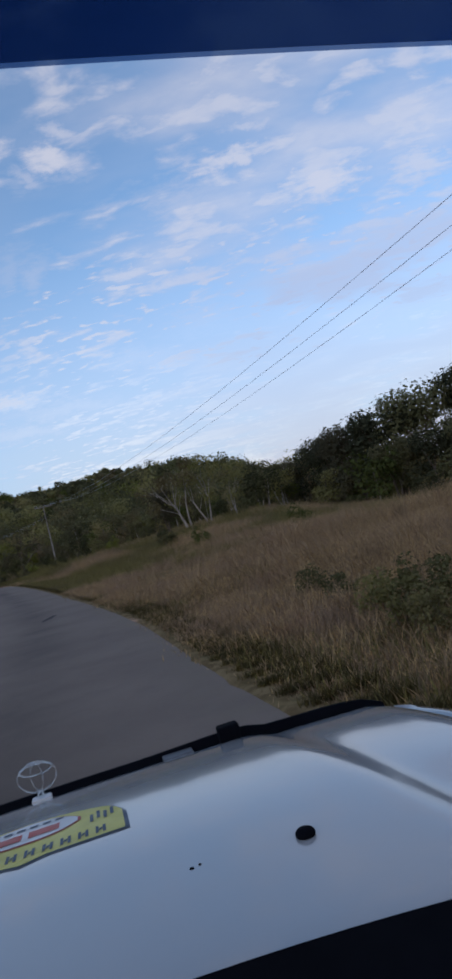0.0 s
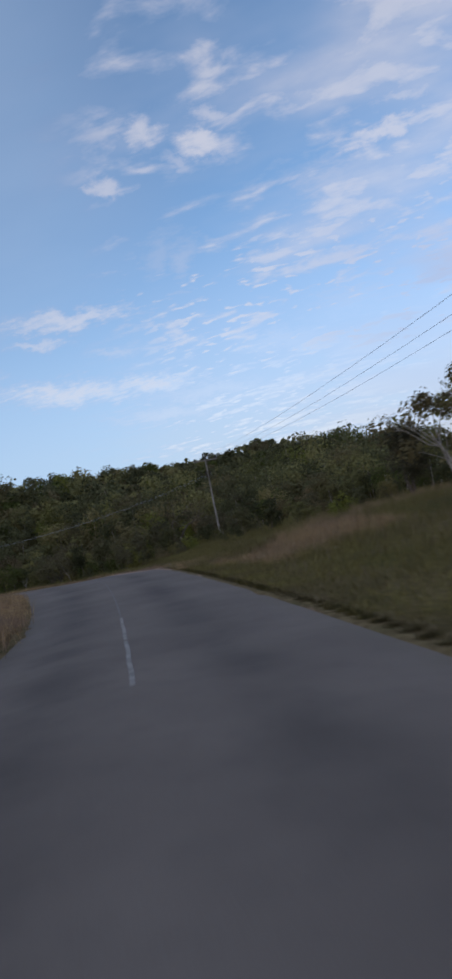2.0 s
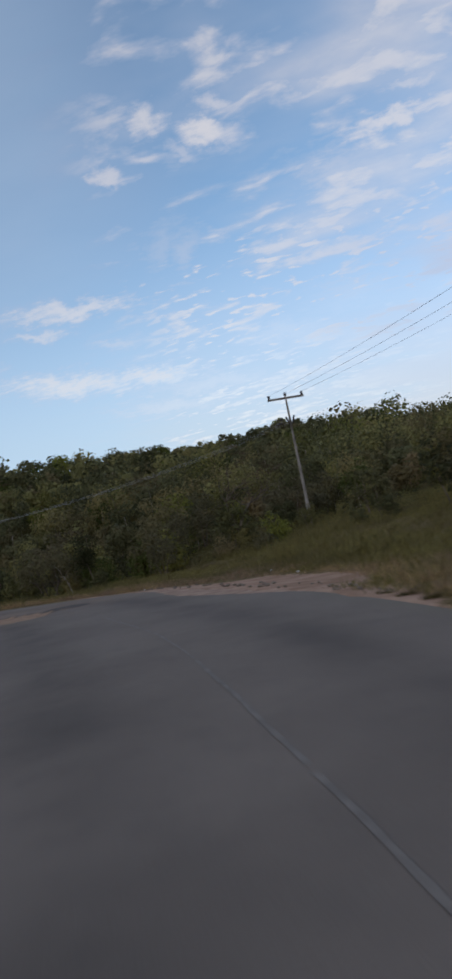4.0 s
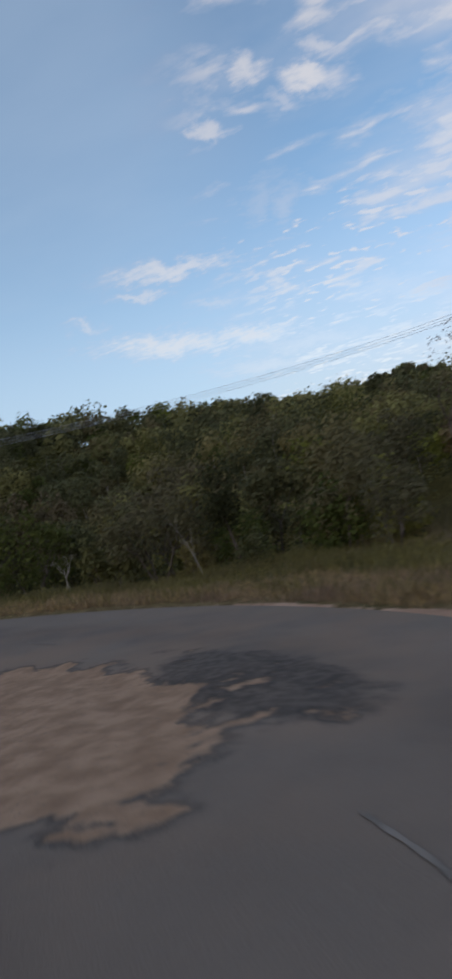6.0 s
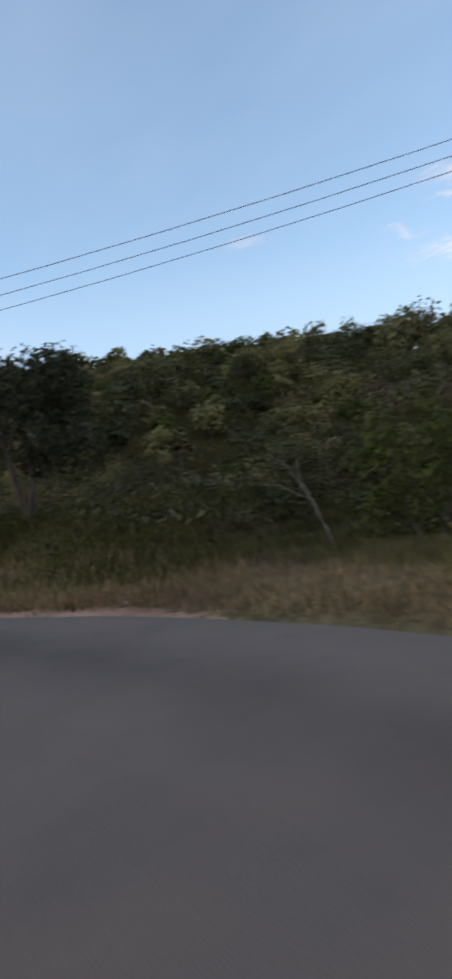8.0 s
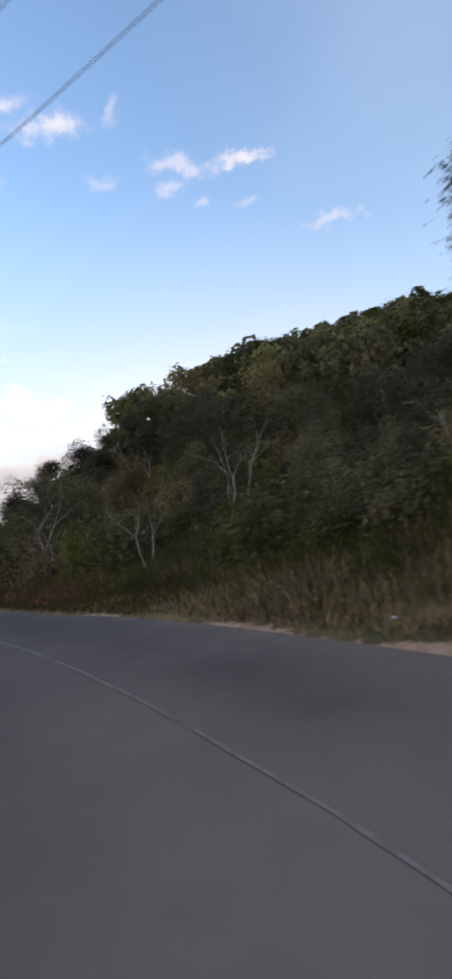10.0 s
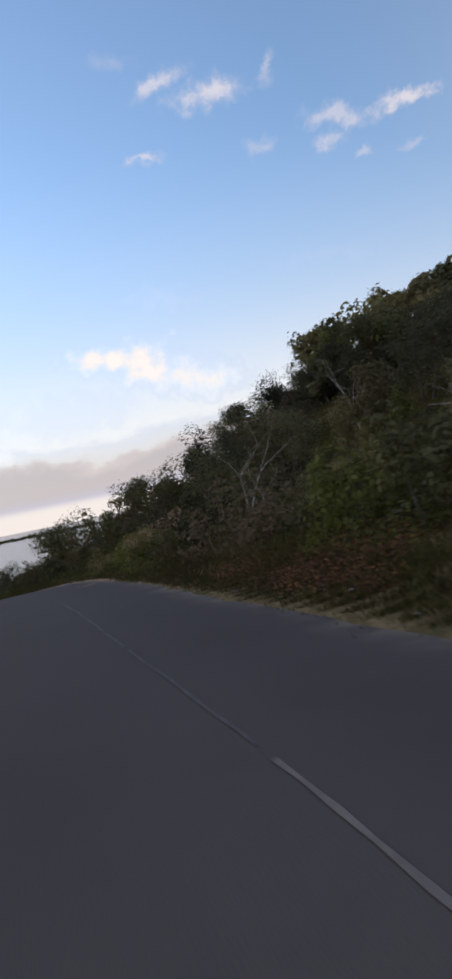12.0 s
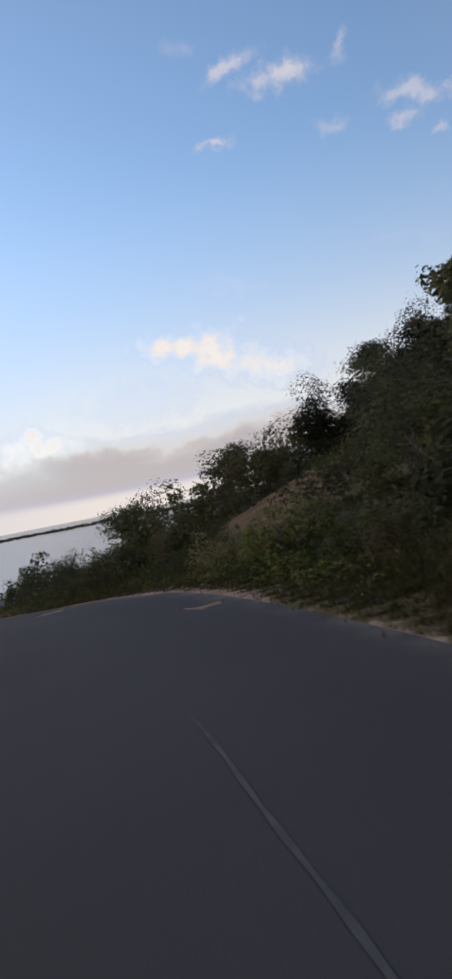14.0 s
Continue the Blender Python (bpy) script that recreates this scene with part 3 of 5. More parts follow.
def build_road():
    cross = 31
    rows = []
    keep = np.concatenate([np.arange(0, 150, 2), np.arange(150, 260, 1), np.arange(260, len(ROAD), 2)])
    fine = ROAD[keep]
    fr = RIGHT[keep]
    t = np.linspace(0, 1, cross)
    wob = np.interp(ALONG[keep] + 40, np.arange(0, 400, 0.7), rng.normal(0, 0.09, len(np.arange(0, 400, 0.7))))
    wob2 = np.interp(ALONG[keep] + 40, np.arange(0, 400, 0.7), rng.normal(0, 0.09, len(np.arange(0, 400, 0.7))))
    off = (-(fine[:, 2] + wob)[:, None] * (1 - t) + (fine[:, 3] + wob2)[:, None] * t)
    x = fine[:, 0, None] + fr[:, 0, None] * off
    y = fine[:, 1, None] + fr[:, 1, None] * off
    z = fine[:, 4, None] + 0.03 - 0.05 * (2 * t - 1) ** 2
    w = worn_at(x, y)
    pits = (np.sin(x * 5.1 + 2 * np.sin(y * 3.3)) * np.sin(y * 4.7 + 1.5 * np.sin(x * 2.9)))
    z = z - 0.06 * smoothstep(0.3, 0.7, w) + 0.02 * pits * smoothstep(0.4, 0.8, w)
    verts = np.stack([x.ravel(), y.ravel(), z.ravel()], 1)
    i, j = np.meshgrid(np.arange(len(keep) - 1), np.arange(cross - 1), indexing="ij")
    a = (i * cross + j).ravel()
    ob = mesh_object("road", verts, np.stack([a, a + 1, a + cross + 1, a + cross], 1), ASPHALT, smooth=True)
    edge = np.clip(1 - np.minimum(t, 1 - t) * 11, 0, 1)
    turned, across = ((x + 31.3) * -0.67 + (y - 72.4) * 0.74) / 2.1, ((x + 31.3) * 0.74 + (y - 72.4) * 0.67) / 0.75
    for name, values in (("worn", w), ("lane", np.maximum(np.exp(-((off - 0.42 * fine[:, 3, None]) / 0.55) ** 2), np.exp(-((off + 0.45 * fine[:, 2, None]) / 0.6) ** 2))), ("tarry", smoothstep(1.3, 0.5, np.hypot(turned, across))), ("dust", np.exp(-((x + 34.5) / 8) ** 2 - ((y - 73) / 5.5) ** 2)), ("edge", np.broadcast_to(edge, x.shape)),
                         ("dimmed", np.broadcast_to(smoothstep(94, 112, ALONG[keep])[:, None], x.shape)),
                         ("spill", smoothstep(0.35, -0.35, (fine[:, 3, None] - off) - 1.15 * np.exp(-((ALONG[keep, None] - 72.5) / 4.5) ** 2) + 0.15))):
        ob.data.attributes.new(name, 'FLOAT', 'POINT').data.foreach_set("value", np.ascontiguousarray(values, dtype=np.float32).ravel())
    return tagged(ob, "grey worn asphalt road with broken patches in the bend", "road", kind="structure")


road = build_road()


def road_point(s, side):
    """A point on the road's surface at s metres along, side metres right of the centre."""
    x, y, lo, hi, z = (float(np.interp(s, ALONG, ROAD[:, c])) for c in range(5))
    rx, ry = (float(np.interp(s, ALONG, RIGHT[:, c])) for c in range(2))
    q = 0.5 + 0.5 * side / (hi if side > 0 else lo)
    return Vector((x + rx * side, y + ry * side, z + 0.03 - 0.05 * (2 * q - 1) ** 2))


# centre line: worn dashes, each a thin painted strip
def build_dashes():
    spans = [(-9, -5.5), (0, 3.5), (8.5, 12), (17.5, 21), (26.5, 30), (66.5, 69.0), (75.0, 76.4), (84.6, 85.6)]
    spans += [(36.8 + 4.3 * k, 40.9 + 4.3 * k) for k in range(8)] + [(95 + 4.4 * k, 99.1 + 4.4 * k) for k in range(6)]
    for s, end in spans:
        verts, faces = [], []
        steps = 12
        for k in range(steps + 1):
            wide = 0.034 if s < 42 else 0.024 if s < 60 else 0.016 if s < 104 else 0.014
            for o in (-wide, wide):
                jag = 0.006 * math.sin(k * 7.3 + s) + 0.004 * math.sin(k * 3.1 + o * 90)
                verts.append(road_point(s + (end - s) * k / steps, o + jag + (0.7 if 84 < s < 86 else 0.0)) + Vector((0, 0, 0.0045)))
        for k in range(steps):
            faces.append((2 * k, 2 * k + 1, 2 * k + 3, 2 * k + 2))
        mesh_object("centre_dash", verts, faces, LINE_PAINT if s < 45 else LINE_MID if s < 108 else LINE_FAINT, road)


build_dashes()


def build_tar_stain():
    r = np.random.default_rng(3)
    k = int(np.argmin(np.hypot(ROAD[:, 0] + 6.0, ROAD[:, 1] - 20.7)))
    side = float((np.array([-6.0, 20.7]) - ROAD[k, :2]) @ RIGHT[k])
    verts = []
    for i in range(28):
        a = 2 * math.pi * i / 28
        q = 1 + r.normal(0, 0.10)
        verts.append(road_point(ALONG[k] + 0.75 * q * math.sin(a), side + 0.12 * q * math.cos(a) + 0.20 * math.sin(a)) + Vector((0, 0, 0.005)))
    ob = mesh_object("tar_stain", verts, [tuple(range(28))], TAR, road)
    ob["label"] = "dark tar stain on the asphalt"


build_tar_stain()


def build_verge(side):
    """The strip beside the asphalt, sandy at its edge; wide sand on the outside of the bend."""
    n = 16
    ks = np.array([k for k in range(0, len(ROAD)) if -33 < ALONG[k] < 185])
    s = ALONG[ks]
    half = ROAD[ks, 3] if side > 0 else ROAD[ks, 2]
    t = np.linspace(0, 1, n) ** 1.3
    d = -0.3 + 4.2 * t[None, :] + np.zeros((len(ks), 1))
    off = side * (half[:, None] + d)
    x, y = ROAD[ks, 0, None] + RIGHT[ks, 0, None] * off, ROAD[ks, 1, None] + RIGHT[ks, 1, None] * off
    z = ground_height(x.ravel(), y.ravel()).reshape(x.shape)
    z += 0.012 * np.sin(x * 3.1 + 2 * np.sin(y * 2.3)) * smoothstep(0, 0.6, d)
    z += np.where(d < 0, -0.06, 0.0) - 0.22 * smoothstep(3.3, 3.9, d)
    wide = -0.35 + 0.62 * np.exp(-((s - 97) / 7.0) ** 2) + 0.9 * np.exp(-((s - 131) / 5.0) ** 2) + 0.18 * np.sin(s * 1.3) + 0.12 * np.sin(s * 0.47 + 1)
    if side > 0:
        wide = wide + 2.7 * np.exp(-((s - 71) / 7.0) ** 2)
    sand = smoothstep(0.45, -0.35, d - wide[:, None])
    i, j = np.meshgrid(np.arange(len(ks) - 1), np.arange(n - 1), indexing="ij")
    a = (i * n + j).ravel()
    quads = np.stack([a, a + 1, a + n + 1, a + n], 1)
    ob = mesh_object("verge", np.stack([x.ravel(), y.ravel(), z.ravel()], 1), quads if side < 0 else quads[:, ::-1], SAND, smooth=True)
    ob.data.attributes.new("sand", 'FLOAT', 'POINT').data.foreach_set("value", np.ascontiguousarray(sand, dtype=np.float32).ravel())
    tagged(ob, "strip of pale sand and trodden grass along the asphalt", "verge", kind="structure")


build_verge(1)
build_verge(-1)

# ---- sky dome with clouds ----
bm = bmesh.new()
bmesh.ops.create_uvsphere(bm, u_segments=64, v_segments=32, radius=4300)
bmesh.ops.delete(bm, geom=[v for v in bm.verts if v.co.z < -900], context='VERTS')
me = bpy.data.meshes.new("backdrop")
bm.to_mesh(me)
bm.free()
me.materials.append(cloud_material())
dome = new("backdrop", me)
dome.location = (-35, 60, 0)
tagged(dome, "evening sky with scattered thin white clouds", "sky", kind="structure")

# ---- plants ----


def leaf_quads(r, centers, radii, per, size, flat=0.8):
    """Small folded leaf sprays scattered round centres: vertices and faces."""
    c = np.repeat(np.asarray(centers), per, axis=0)
    rad = np.repeat(np.asarray(radii), per)
    n = len(c)
    dirs = r.normal(size=(n, 3))
    dirs /= np.linalg.norm(dirs, axis=1)[:, None]
    c = c + dirs * (rad * r.uniform(0.25, 1.0, n) ** 0.6)[:, None] * np.array([1, 1, flat])
    face = dirs * 0.55 + np.array([0, 0, 0.65]) + r.normal(size=(n, 3)) * 0.55
    face /= np.linalg.norm(face, axis=1)[:, None]
    u = np.cross(face, r.normal(size=(n, 3)))
    u /= np.linalg.norm(u, axis=1)[:, None]
    w = np.cross(face, u)
    s = (size * r.uniform(0.6, 1.35, n))[:, None]
    verts = np.stack([c - u * s * 0.5, c + w * s * 0.30 - u * s * 0.05, c + u * s * 0.5, c - w * s * 0.30 + u * s * 0.05], 1).reshape(-1, 3)
    k = np.arange(n)[:, None] * 4
    return verts, np.concatenate([k + [0, 1, 2], k + [0, 2, 3]], 1).reshape(-1, 3)


def crown_lobes(r, centers, radii, per, size):
    """Leaf sprays on the skin of rounded lobes, facing outwards, a few hanging loose."""
    c, rad = np.repeat(centers, per, axis=0), np.repeat(radii, per)
    n = len(c)
    dirs = r.normal(size=(n, 3)) + [0, 0, 0.30]
    dirs /= np.linalg.norm(dirs, axis=1)[:, None]
    lump = 1 + 0.16 * np.sin(dirs[:, 0] * 5 + rad * 40) * np.sin(dirs[:, 1] * 5 + rad * 23) + 0.12 * np.sin(dirs[:, 2] * 7 + rad * 31)
    c = c + dirs * (rad * lump * np.where(r.random(n) < 0.12, r.uniform(0.9, 1.2, n), r.uniform(0.66, 1.0, n)))[:, None] * [1, 1, 0.85]
    face = dirs + [0, 0, 0.25] + r.normal(size=(n, 3)) * 0.33
    face /= np.linalg.norm(face, axis=1)[:, None]
    u = np.cross(face, r.normal(size=(n, 3)))
    u /= np.linalg.norm(u, axis=1)[:, None]
    w = np.cross(face, u)
    s = (size * r.uniform(0.55, 1.4, n))[:, None]
    verts = np.stack([c - u * s * 0.5, c + w * s * 0.36 - u * s * 0.05, c + u * s * 0.5, c - w * s * 0.36 + u * s * 0.05], 1).reshape(-1, 3)
    k = np.arange(n)[:, None] * 4
    return verts, np.concatenate([k + [0, 1, 2], k + [0, 2, 3]], 1).reshape(-1, 3)


def spread_out(points, n):
    """n of the points, each as far from the others as can be."""
    points = np.asarray(points)
    chosen = [int(points[:, 2].argmax())]
    gap = np.linalg.norm(points - points[chosen[0]], axis=1)
    while len(chosen) < min(n, len(points)):
        chosen.append(int(gap.argmax()))
        gap = np.minimum(gap, np.linalg.norm(points - points[chosen[-1]], axis=1))
    return points[chosen]


def grow(r, segs, tips, p, d, length, radius, depth, wander, fork):
    """Limbs that taper, bend and fork."""
    n = 3 if depth > 0 else 2
    for k in range(n):
        d = d + r.normal(size=3) * wander
        d[2] += 0.06
        d /= np.linalg.norm(d)
        q = p + d * length / n
        r2 = radius * (1 - 0.18)
        segs.append((p, q, radius, r2))
        if depth > 0 and k > 0 and r.random() < 0.5:
            side = d + r.normal(size=3) * 0.75
            side /= np.linalg.norm(side)
            grow(r, segs, tips, q, side, length * 0.55, r2 * 0.5, depth - 1, wander, fork)
        p, radius = q, r2
    if depth == 0:
        tips.append(p)
        return
    for k in range(int(r.integers(2, fork + 1))):
        e = d + r.normal(size=3) * 0.55
        e[2] = abs(e[2]) * 0.8 + 0.1
        e /= np.linalg.norm(e)
        grow(r, segs, tips, p, e, length * r.uniform(0.55, 0.8), radius * 0.68, depth - 1, wander, fork)


def limbs_mesh(name, segs, material, parent, sides=6, thin=0.012):
    bm = bmesh.new()
    for a, b, r0, r1 in segs:
        if r0 > thin:
            rod(bm, a, b, r0, max(r1, 0.008), sides if r0 > 0.05 else 4, False)
    return part(name, bm, material, parent, smooth=True)


def make_tree(seed, height, stems, lean, radius, leaf, bark, lobes, per, size, blob, fork=3, depth=2, label="", low=0.0, name="tree"):
    """A tree of several stems with forking limbs, its leaves in rounded lobes; low: how far down lobes hang, as a share."""
    r = np.random.default_rng(seed)
    segs, tips = [], []
    for k in range(stems):
        a = 2 * math.pi * (k + r.random() * 0.5) / stems
        d = np.array([math.cos(a) * lean, math.sin(a) * lean, 1.0])
        base = np.array([math.cos(a), math.sin(a), 0]) * (0.12 * (stems > 1)) - np.array([0, 0, 0.25])
        grow(r, segs, tips, base, d / np.linalg.norm(d), height * (0.42 if not low else 0.3), radius, depth, 0.16, fork)
    top = max(t[2] for t in tips)
    f = height * 0.93 / top
    segs = [(a * [1, 1, f], b * [1, 1, f], p, q) for a, b, p, q in segs]
    tips = np.array(tips) * [1, 1, f]
    root = tagged(new(name), label, "tree" if name == "tree" else "bush")
    limbs_mesh("trunk", segs, bark, root)
    centers = spread_out(tips, lobes)
    if low:
        under = spread_out(tips, max(3, lobes // 2)) * [1.0, 1.0, low]
        centers = np.concatenate([centers, under + r.normal(0, 0.12, under.shape) * blob])
    v, fc = crown_lobes(r, centers, blob * r.uniform(0.65, 1.2, len(centers)), per, size)
    mesh_object("crown", v, fc, leaf, root)
    root.location = (0, 0, -400)
    return root


def make_dead(seed, height, stems, lean, radius, bark, label):
    r = np.random.default_rng(seed)
    segs, tips = [], []
    for k in range(stems):
        a = 2 * math.pi * (k + r.random() * 0.6) / stems
        d = np.array([math.cos(a) * lean, math.sin(a) * lean, 1.0])
        grow(r, segs, tips, np.array([0, 0, -0.3]), d / np.linalg.norm(d), height * 0.45, radius, 3, 0.17, 3)
    f = height / max(t[2] for t in tips)
    root = tagged(new("dead_tree"), label, "dead tree")
    limbs_mesh("trunk", [(a * f, b * f, p, q) for a, b, p, q in segs], bark, root, 6, 0.006)
    root.location = (0, 0, -400)
    return root


L_OLIVE = "broad olive-green tree of the wooded hillside"
L_GREY = "grey-green tree with a thin open crown on the hill"
L_TALL = "tall pale-stemmed tree with tufted crown above dry grass"
KINDS = [
    make_tree(11, 5.6, 2, 0.30, 0.10, LEAF, BARK, 13, 150, 0.21, 1.00, label=L_OLIVE, low=0.6),
    make_tree(12, 5.0, 3, 0.40, 0.08, LEAF_GREY, BARK, 15, 120, 0.19, 0.80, label=L_GREY, low=0.7),
    make_tree(13, 6.4, 1, 0.12, 0.14, LEAF, BARK, 11, 150, 0.21, 0.98, 4, label=L_OLIVE, low=0.72),
    make_tree(14, 4.4, 3, 0.55, 0.07, LEAF_GREEN, BARK, 14, 120, 0.18, 0.78, label="fresh green young tree at the wood's edge", low=0.5),
    make_tree(15, 5.8, 2, 0.22, 0.09, LEAF_GREY, BARK, 14, 130, 0.20, 0.90, low=0.6, label=L_GREY),
    make_tree(16, 4.8, 2, 0.45, 0.09, LEAF, BARK, 14, 140, 0.20, 0.88, label="dense dark green tree on the hillside", low=0.5)]
BUSHES = [
    make_tree(21, 1.5, 4, 0.9, 0.03, LEAF_GREEN, BARK, 9, 80, 0.125, 0.40, depth=1, label="low green bush in the grass", low=0.5, name="bush"),
    make_tree(22, 2.1, 4, 0.8, 0.04, LEAF, BARK, 10, 90, 0.14, 0.50, depth=1, label="dark green shrub beside the verge", low=0.5, name="bush"),
    make_tree(23, 1.8, 5, 0.8, 0.03, LEAF_GREY, BARK_RED, 10, 70, 0.12, 0.46, depth=1, label="reddish brown half-dry shrub by the road", low=0.5, name="bush")]
TALL = [make_tree(31, 6.4, 3, 0.20, 0.11, LEAF, BARK_PALE, 9, 190, 0.20, 0.95, 3, label=L_TALL),
        make_tree(36, 5.6, 2, 0.18, 0.10, LEAF, BARK_PALE, 9, 170, 0.20, 0.82, 3, label=L_TALL)]
BIG = [make_tree(34, 7.5, 2, 0.3, 0.20, LEAF_DEEP, BARK, 17, 260, 0.24, 1.45, 3, label="large dark spreading tree above the grass", low=0.55),
       make_tree(38, 7.0, 2, 0.16, 0.16, LEAF_DUSKY, BARK_RED, 30, 560, 0.078, 0.90, 3, low=0.70, label="large tree with reddish leaning trunk by the road")]
ROUND = make_tree(52, 4.6, 2, 0.35, 0.12, LEAF_DEEP, BARK, 22, 420, 0.105, 0.92, 3, label="rounded dark tree at the end of the hillside", low=0.5)
DEAD = [make_dead(41, 5.2, 2, 0.20, 0.065, BARK_PALE, "bare dead tree with pale forked branches"),
        make_dead(42, 4.4, 2, 0.30, 0.055, BARK_PALE, "leafless pale tree with many thin branches"),
        make_dead(44, 6.2, 1, 0.15, 0.085, BARK_PALE, "tall bleached dead tree with twisted limbs")]

BARE = make_tree(46, 6.2, 2, 0.5, 0.13, TWIG, BARK, 34, 30, 0.10, 0.62, 3, 3, label="brown half-bare tree with spreading crooked limbs")


def plant(kind, x, y, scale=1.0, turn=None, z=None, tilt=0.0, group=""):
    z = ground_at(x, y) if z is None else z
    m = Matrix.Translation((x, y, z)) @ Matrix.Rotation(rng.uniform(0, 6.28) if turn is None else turn, 4, 'Z') @ Matrix.Rotation(tilt, 4, 'X') @ Matrix.Scale(scale, 4)
    ob = copy_thing(kind, m)
    if group:
        ob["group"] = group
    return ob


# single trees that stand out
for x, y, k, sc in ((-4.1, 65.8, 0, 1.06), (-2.2, 66.8, 1, 1.16), (0.6, 68.5, 1, 0.92), (3.2, 70, 1, 0.84), (5.2, 69, 0, 0.74)):
    plant(TALL[k], x, y, sc, group="tall trees above the grass")
for x, y, k, sc in ((10.0, 70, 0, 0.92), (12.8, 66, 0, 1.02), (15.6, 62, 0, 1.12), (18.6, 60, 0, 1.28), (21.8, 60, 0, 1.36), (25, 57, 0, 1.4), (8.0, 73, 0, 0.72), (14.0, 58, 0, 0.7), (19.5, 52, 0, 0.75), (16.6, 55, 0, 0.7), (-6.6, 72, 0, 0.60), (28, 52, 0, 1.3)):
    plant(BIG[k], x, y, sc, group="dark trees above the grass")
plant(BIG[1], -51.0, 80.05, 0.60, 0.9)
plant(BIG[0], -52.2, 82.6, 0.52)
plant(BIG[1], -54.2, 81.4, 0.40, 2.6)
STANDING_DEAD = ((-62.9, 76.6, 1, 0.56), (-78.6, 73.5, 0, 0.80), (-91.9, 80.4, 1, 0.60), (-85.6, 79.0, 2, 0.72), (-75.6, 73.8, 1, 0.55),
                 (-65.6, 79.6, 0, 0.62), (-67.5, 80.6, 2, 0.5), (-75.6, 80.9, 1, 0.6), (-41.2, 84.6, 1, 0.42), (-37.2, 85.8, 2, 0.36), (-72, 79.5, 0, 0.5), (-45.5, 85.5, 2, 0.42), (-58.2, 83.0, 1, 0.6),
                 (-80.8, 72.6, 1, 0.45))
for x, y, k, sc in STANDING_DEAD:
    plant(DEAD[k], x, y, sc, group="dead trees on the hillside")
# rounded trees above the end of the road, beside a bare bank
for x, y, top, sc in ((-101.3, 61.3, 1.95, 1.14), (-104.9, 67.2, 4.25, 1.28), (-106.2, 64.4, 1.3, 0.7), (-104.1, 72.1, 6.2, 1.05),
                      (-102.0, 74.6, 7.4, 0.95), (-101.7, 76.9, 8.2, 0.9), (-101.2, 79.0, 8.8, 0.85), (-98.5, 80.9, 9.7, 0.95), (-96.3, 82.6, 10.3, 0.95)):
    plant(ROUND, x, y, sc, z=min(top - 5.1 * sc, ground_at(x, y)), group="rounded trees above the lake")


def clear_of(x, y):
    """True where the wood leaves dead trees, the bare bank and the grassy rise in sight."""
    ok = np.ones(len(x), bool)
    for tx, ty, _, _ in STANDING_DEAD[:5]:
        for step in (0.0, 1.6, 3.2, 4.8, 6.4, 8.0):
            ok &= np.hypot(x - tx - step * 0.93, y - ty + step * 0.37) > 1.5
    for cx, cy, rr in ((-89.0, 67.6, 2.7), (-93.0, 68.8, 2.5), (-84.5, 70.2, 2.2), (-96.2, 70.2, 2.6), (-92.6, 64, 2.2), (-50.5, 79.8, 2.5), (-29.3, 95.2, 3.4), (-28.6, 91.5, 2.5)):
        ok &= np.hypot(x - cx, y - cy) > rr
    ok &= ~((x > -30.5) & (x < 2) & (y < 92))
    return ok


plant(BARE, -29.3, 95.2, 1.0, 1.0)


# woods beyond the bend and on the hillside
def scatter(step, x0, x1, y0, y1, jitter=0.45):
    gx, gy = np.meshgrid(np.arange(x0, x1, step), np.arange(y0, y1, step), indexing="ij")
    p = np.stack([gx.ravel(), gy.ravel()], 1)
    return p + rng.uniform(-jitter, jitter, p.shape) * step


def wood_points(step, lo, hi):
    """Places for trees right of the road, between two distances from its edge."""
    p = scatter(step, -230, 70, 30, 420)
    idx, side = near_road(p[:, 0], p[:, 1])
    s, d = ALONG[idx], side - ROAD[idx, 3]
    edge = np.interp(s, [0, 30, 50, 62, 72, 82, 92, 200], [62, 46, 26, 15, 8, 5, 4.2, 4.0])
    edge = edge + 1.5 * np.sin(p[:, 0] * 0.5) + 1.2 * np.sin(p[:, 1] * 0.7)
    ok = (side > 0) & (d > np.maximum(edge, lo)) & (d <= hi) & (s < 160)
    # an open slope of grass beside the second straight
    open_slope = (p[:, 0] > -64) & (p[:, 0] < -46) & (d < 7.5)
    ok &= ~(open_slope & (rng.random(len(p)) < 0.93))
    az = np.degrees(np.arctan2(-(p[:, 0] + 30), p[:, 1] - 70))
    ok &= (np.hypot(p[:, 0] + 30, p[:, 1] - 70) < 60) | ((az > -32) & (az < 100))
    ok &= ~((p[:, 0] > 30) & (p[:, 1] > 190))
    ok &= clear_of(p[:, 0], p[:, 1]) & ~((p[:, 0] < -96) & (p[:, 1] < 77) & (p[:, 0] > -112))
    return p[ok]


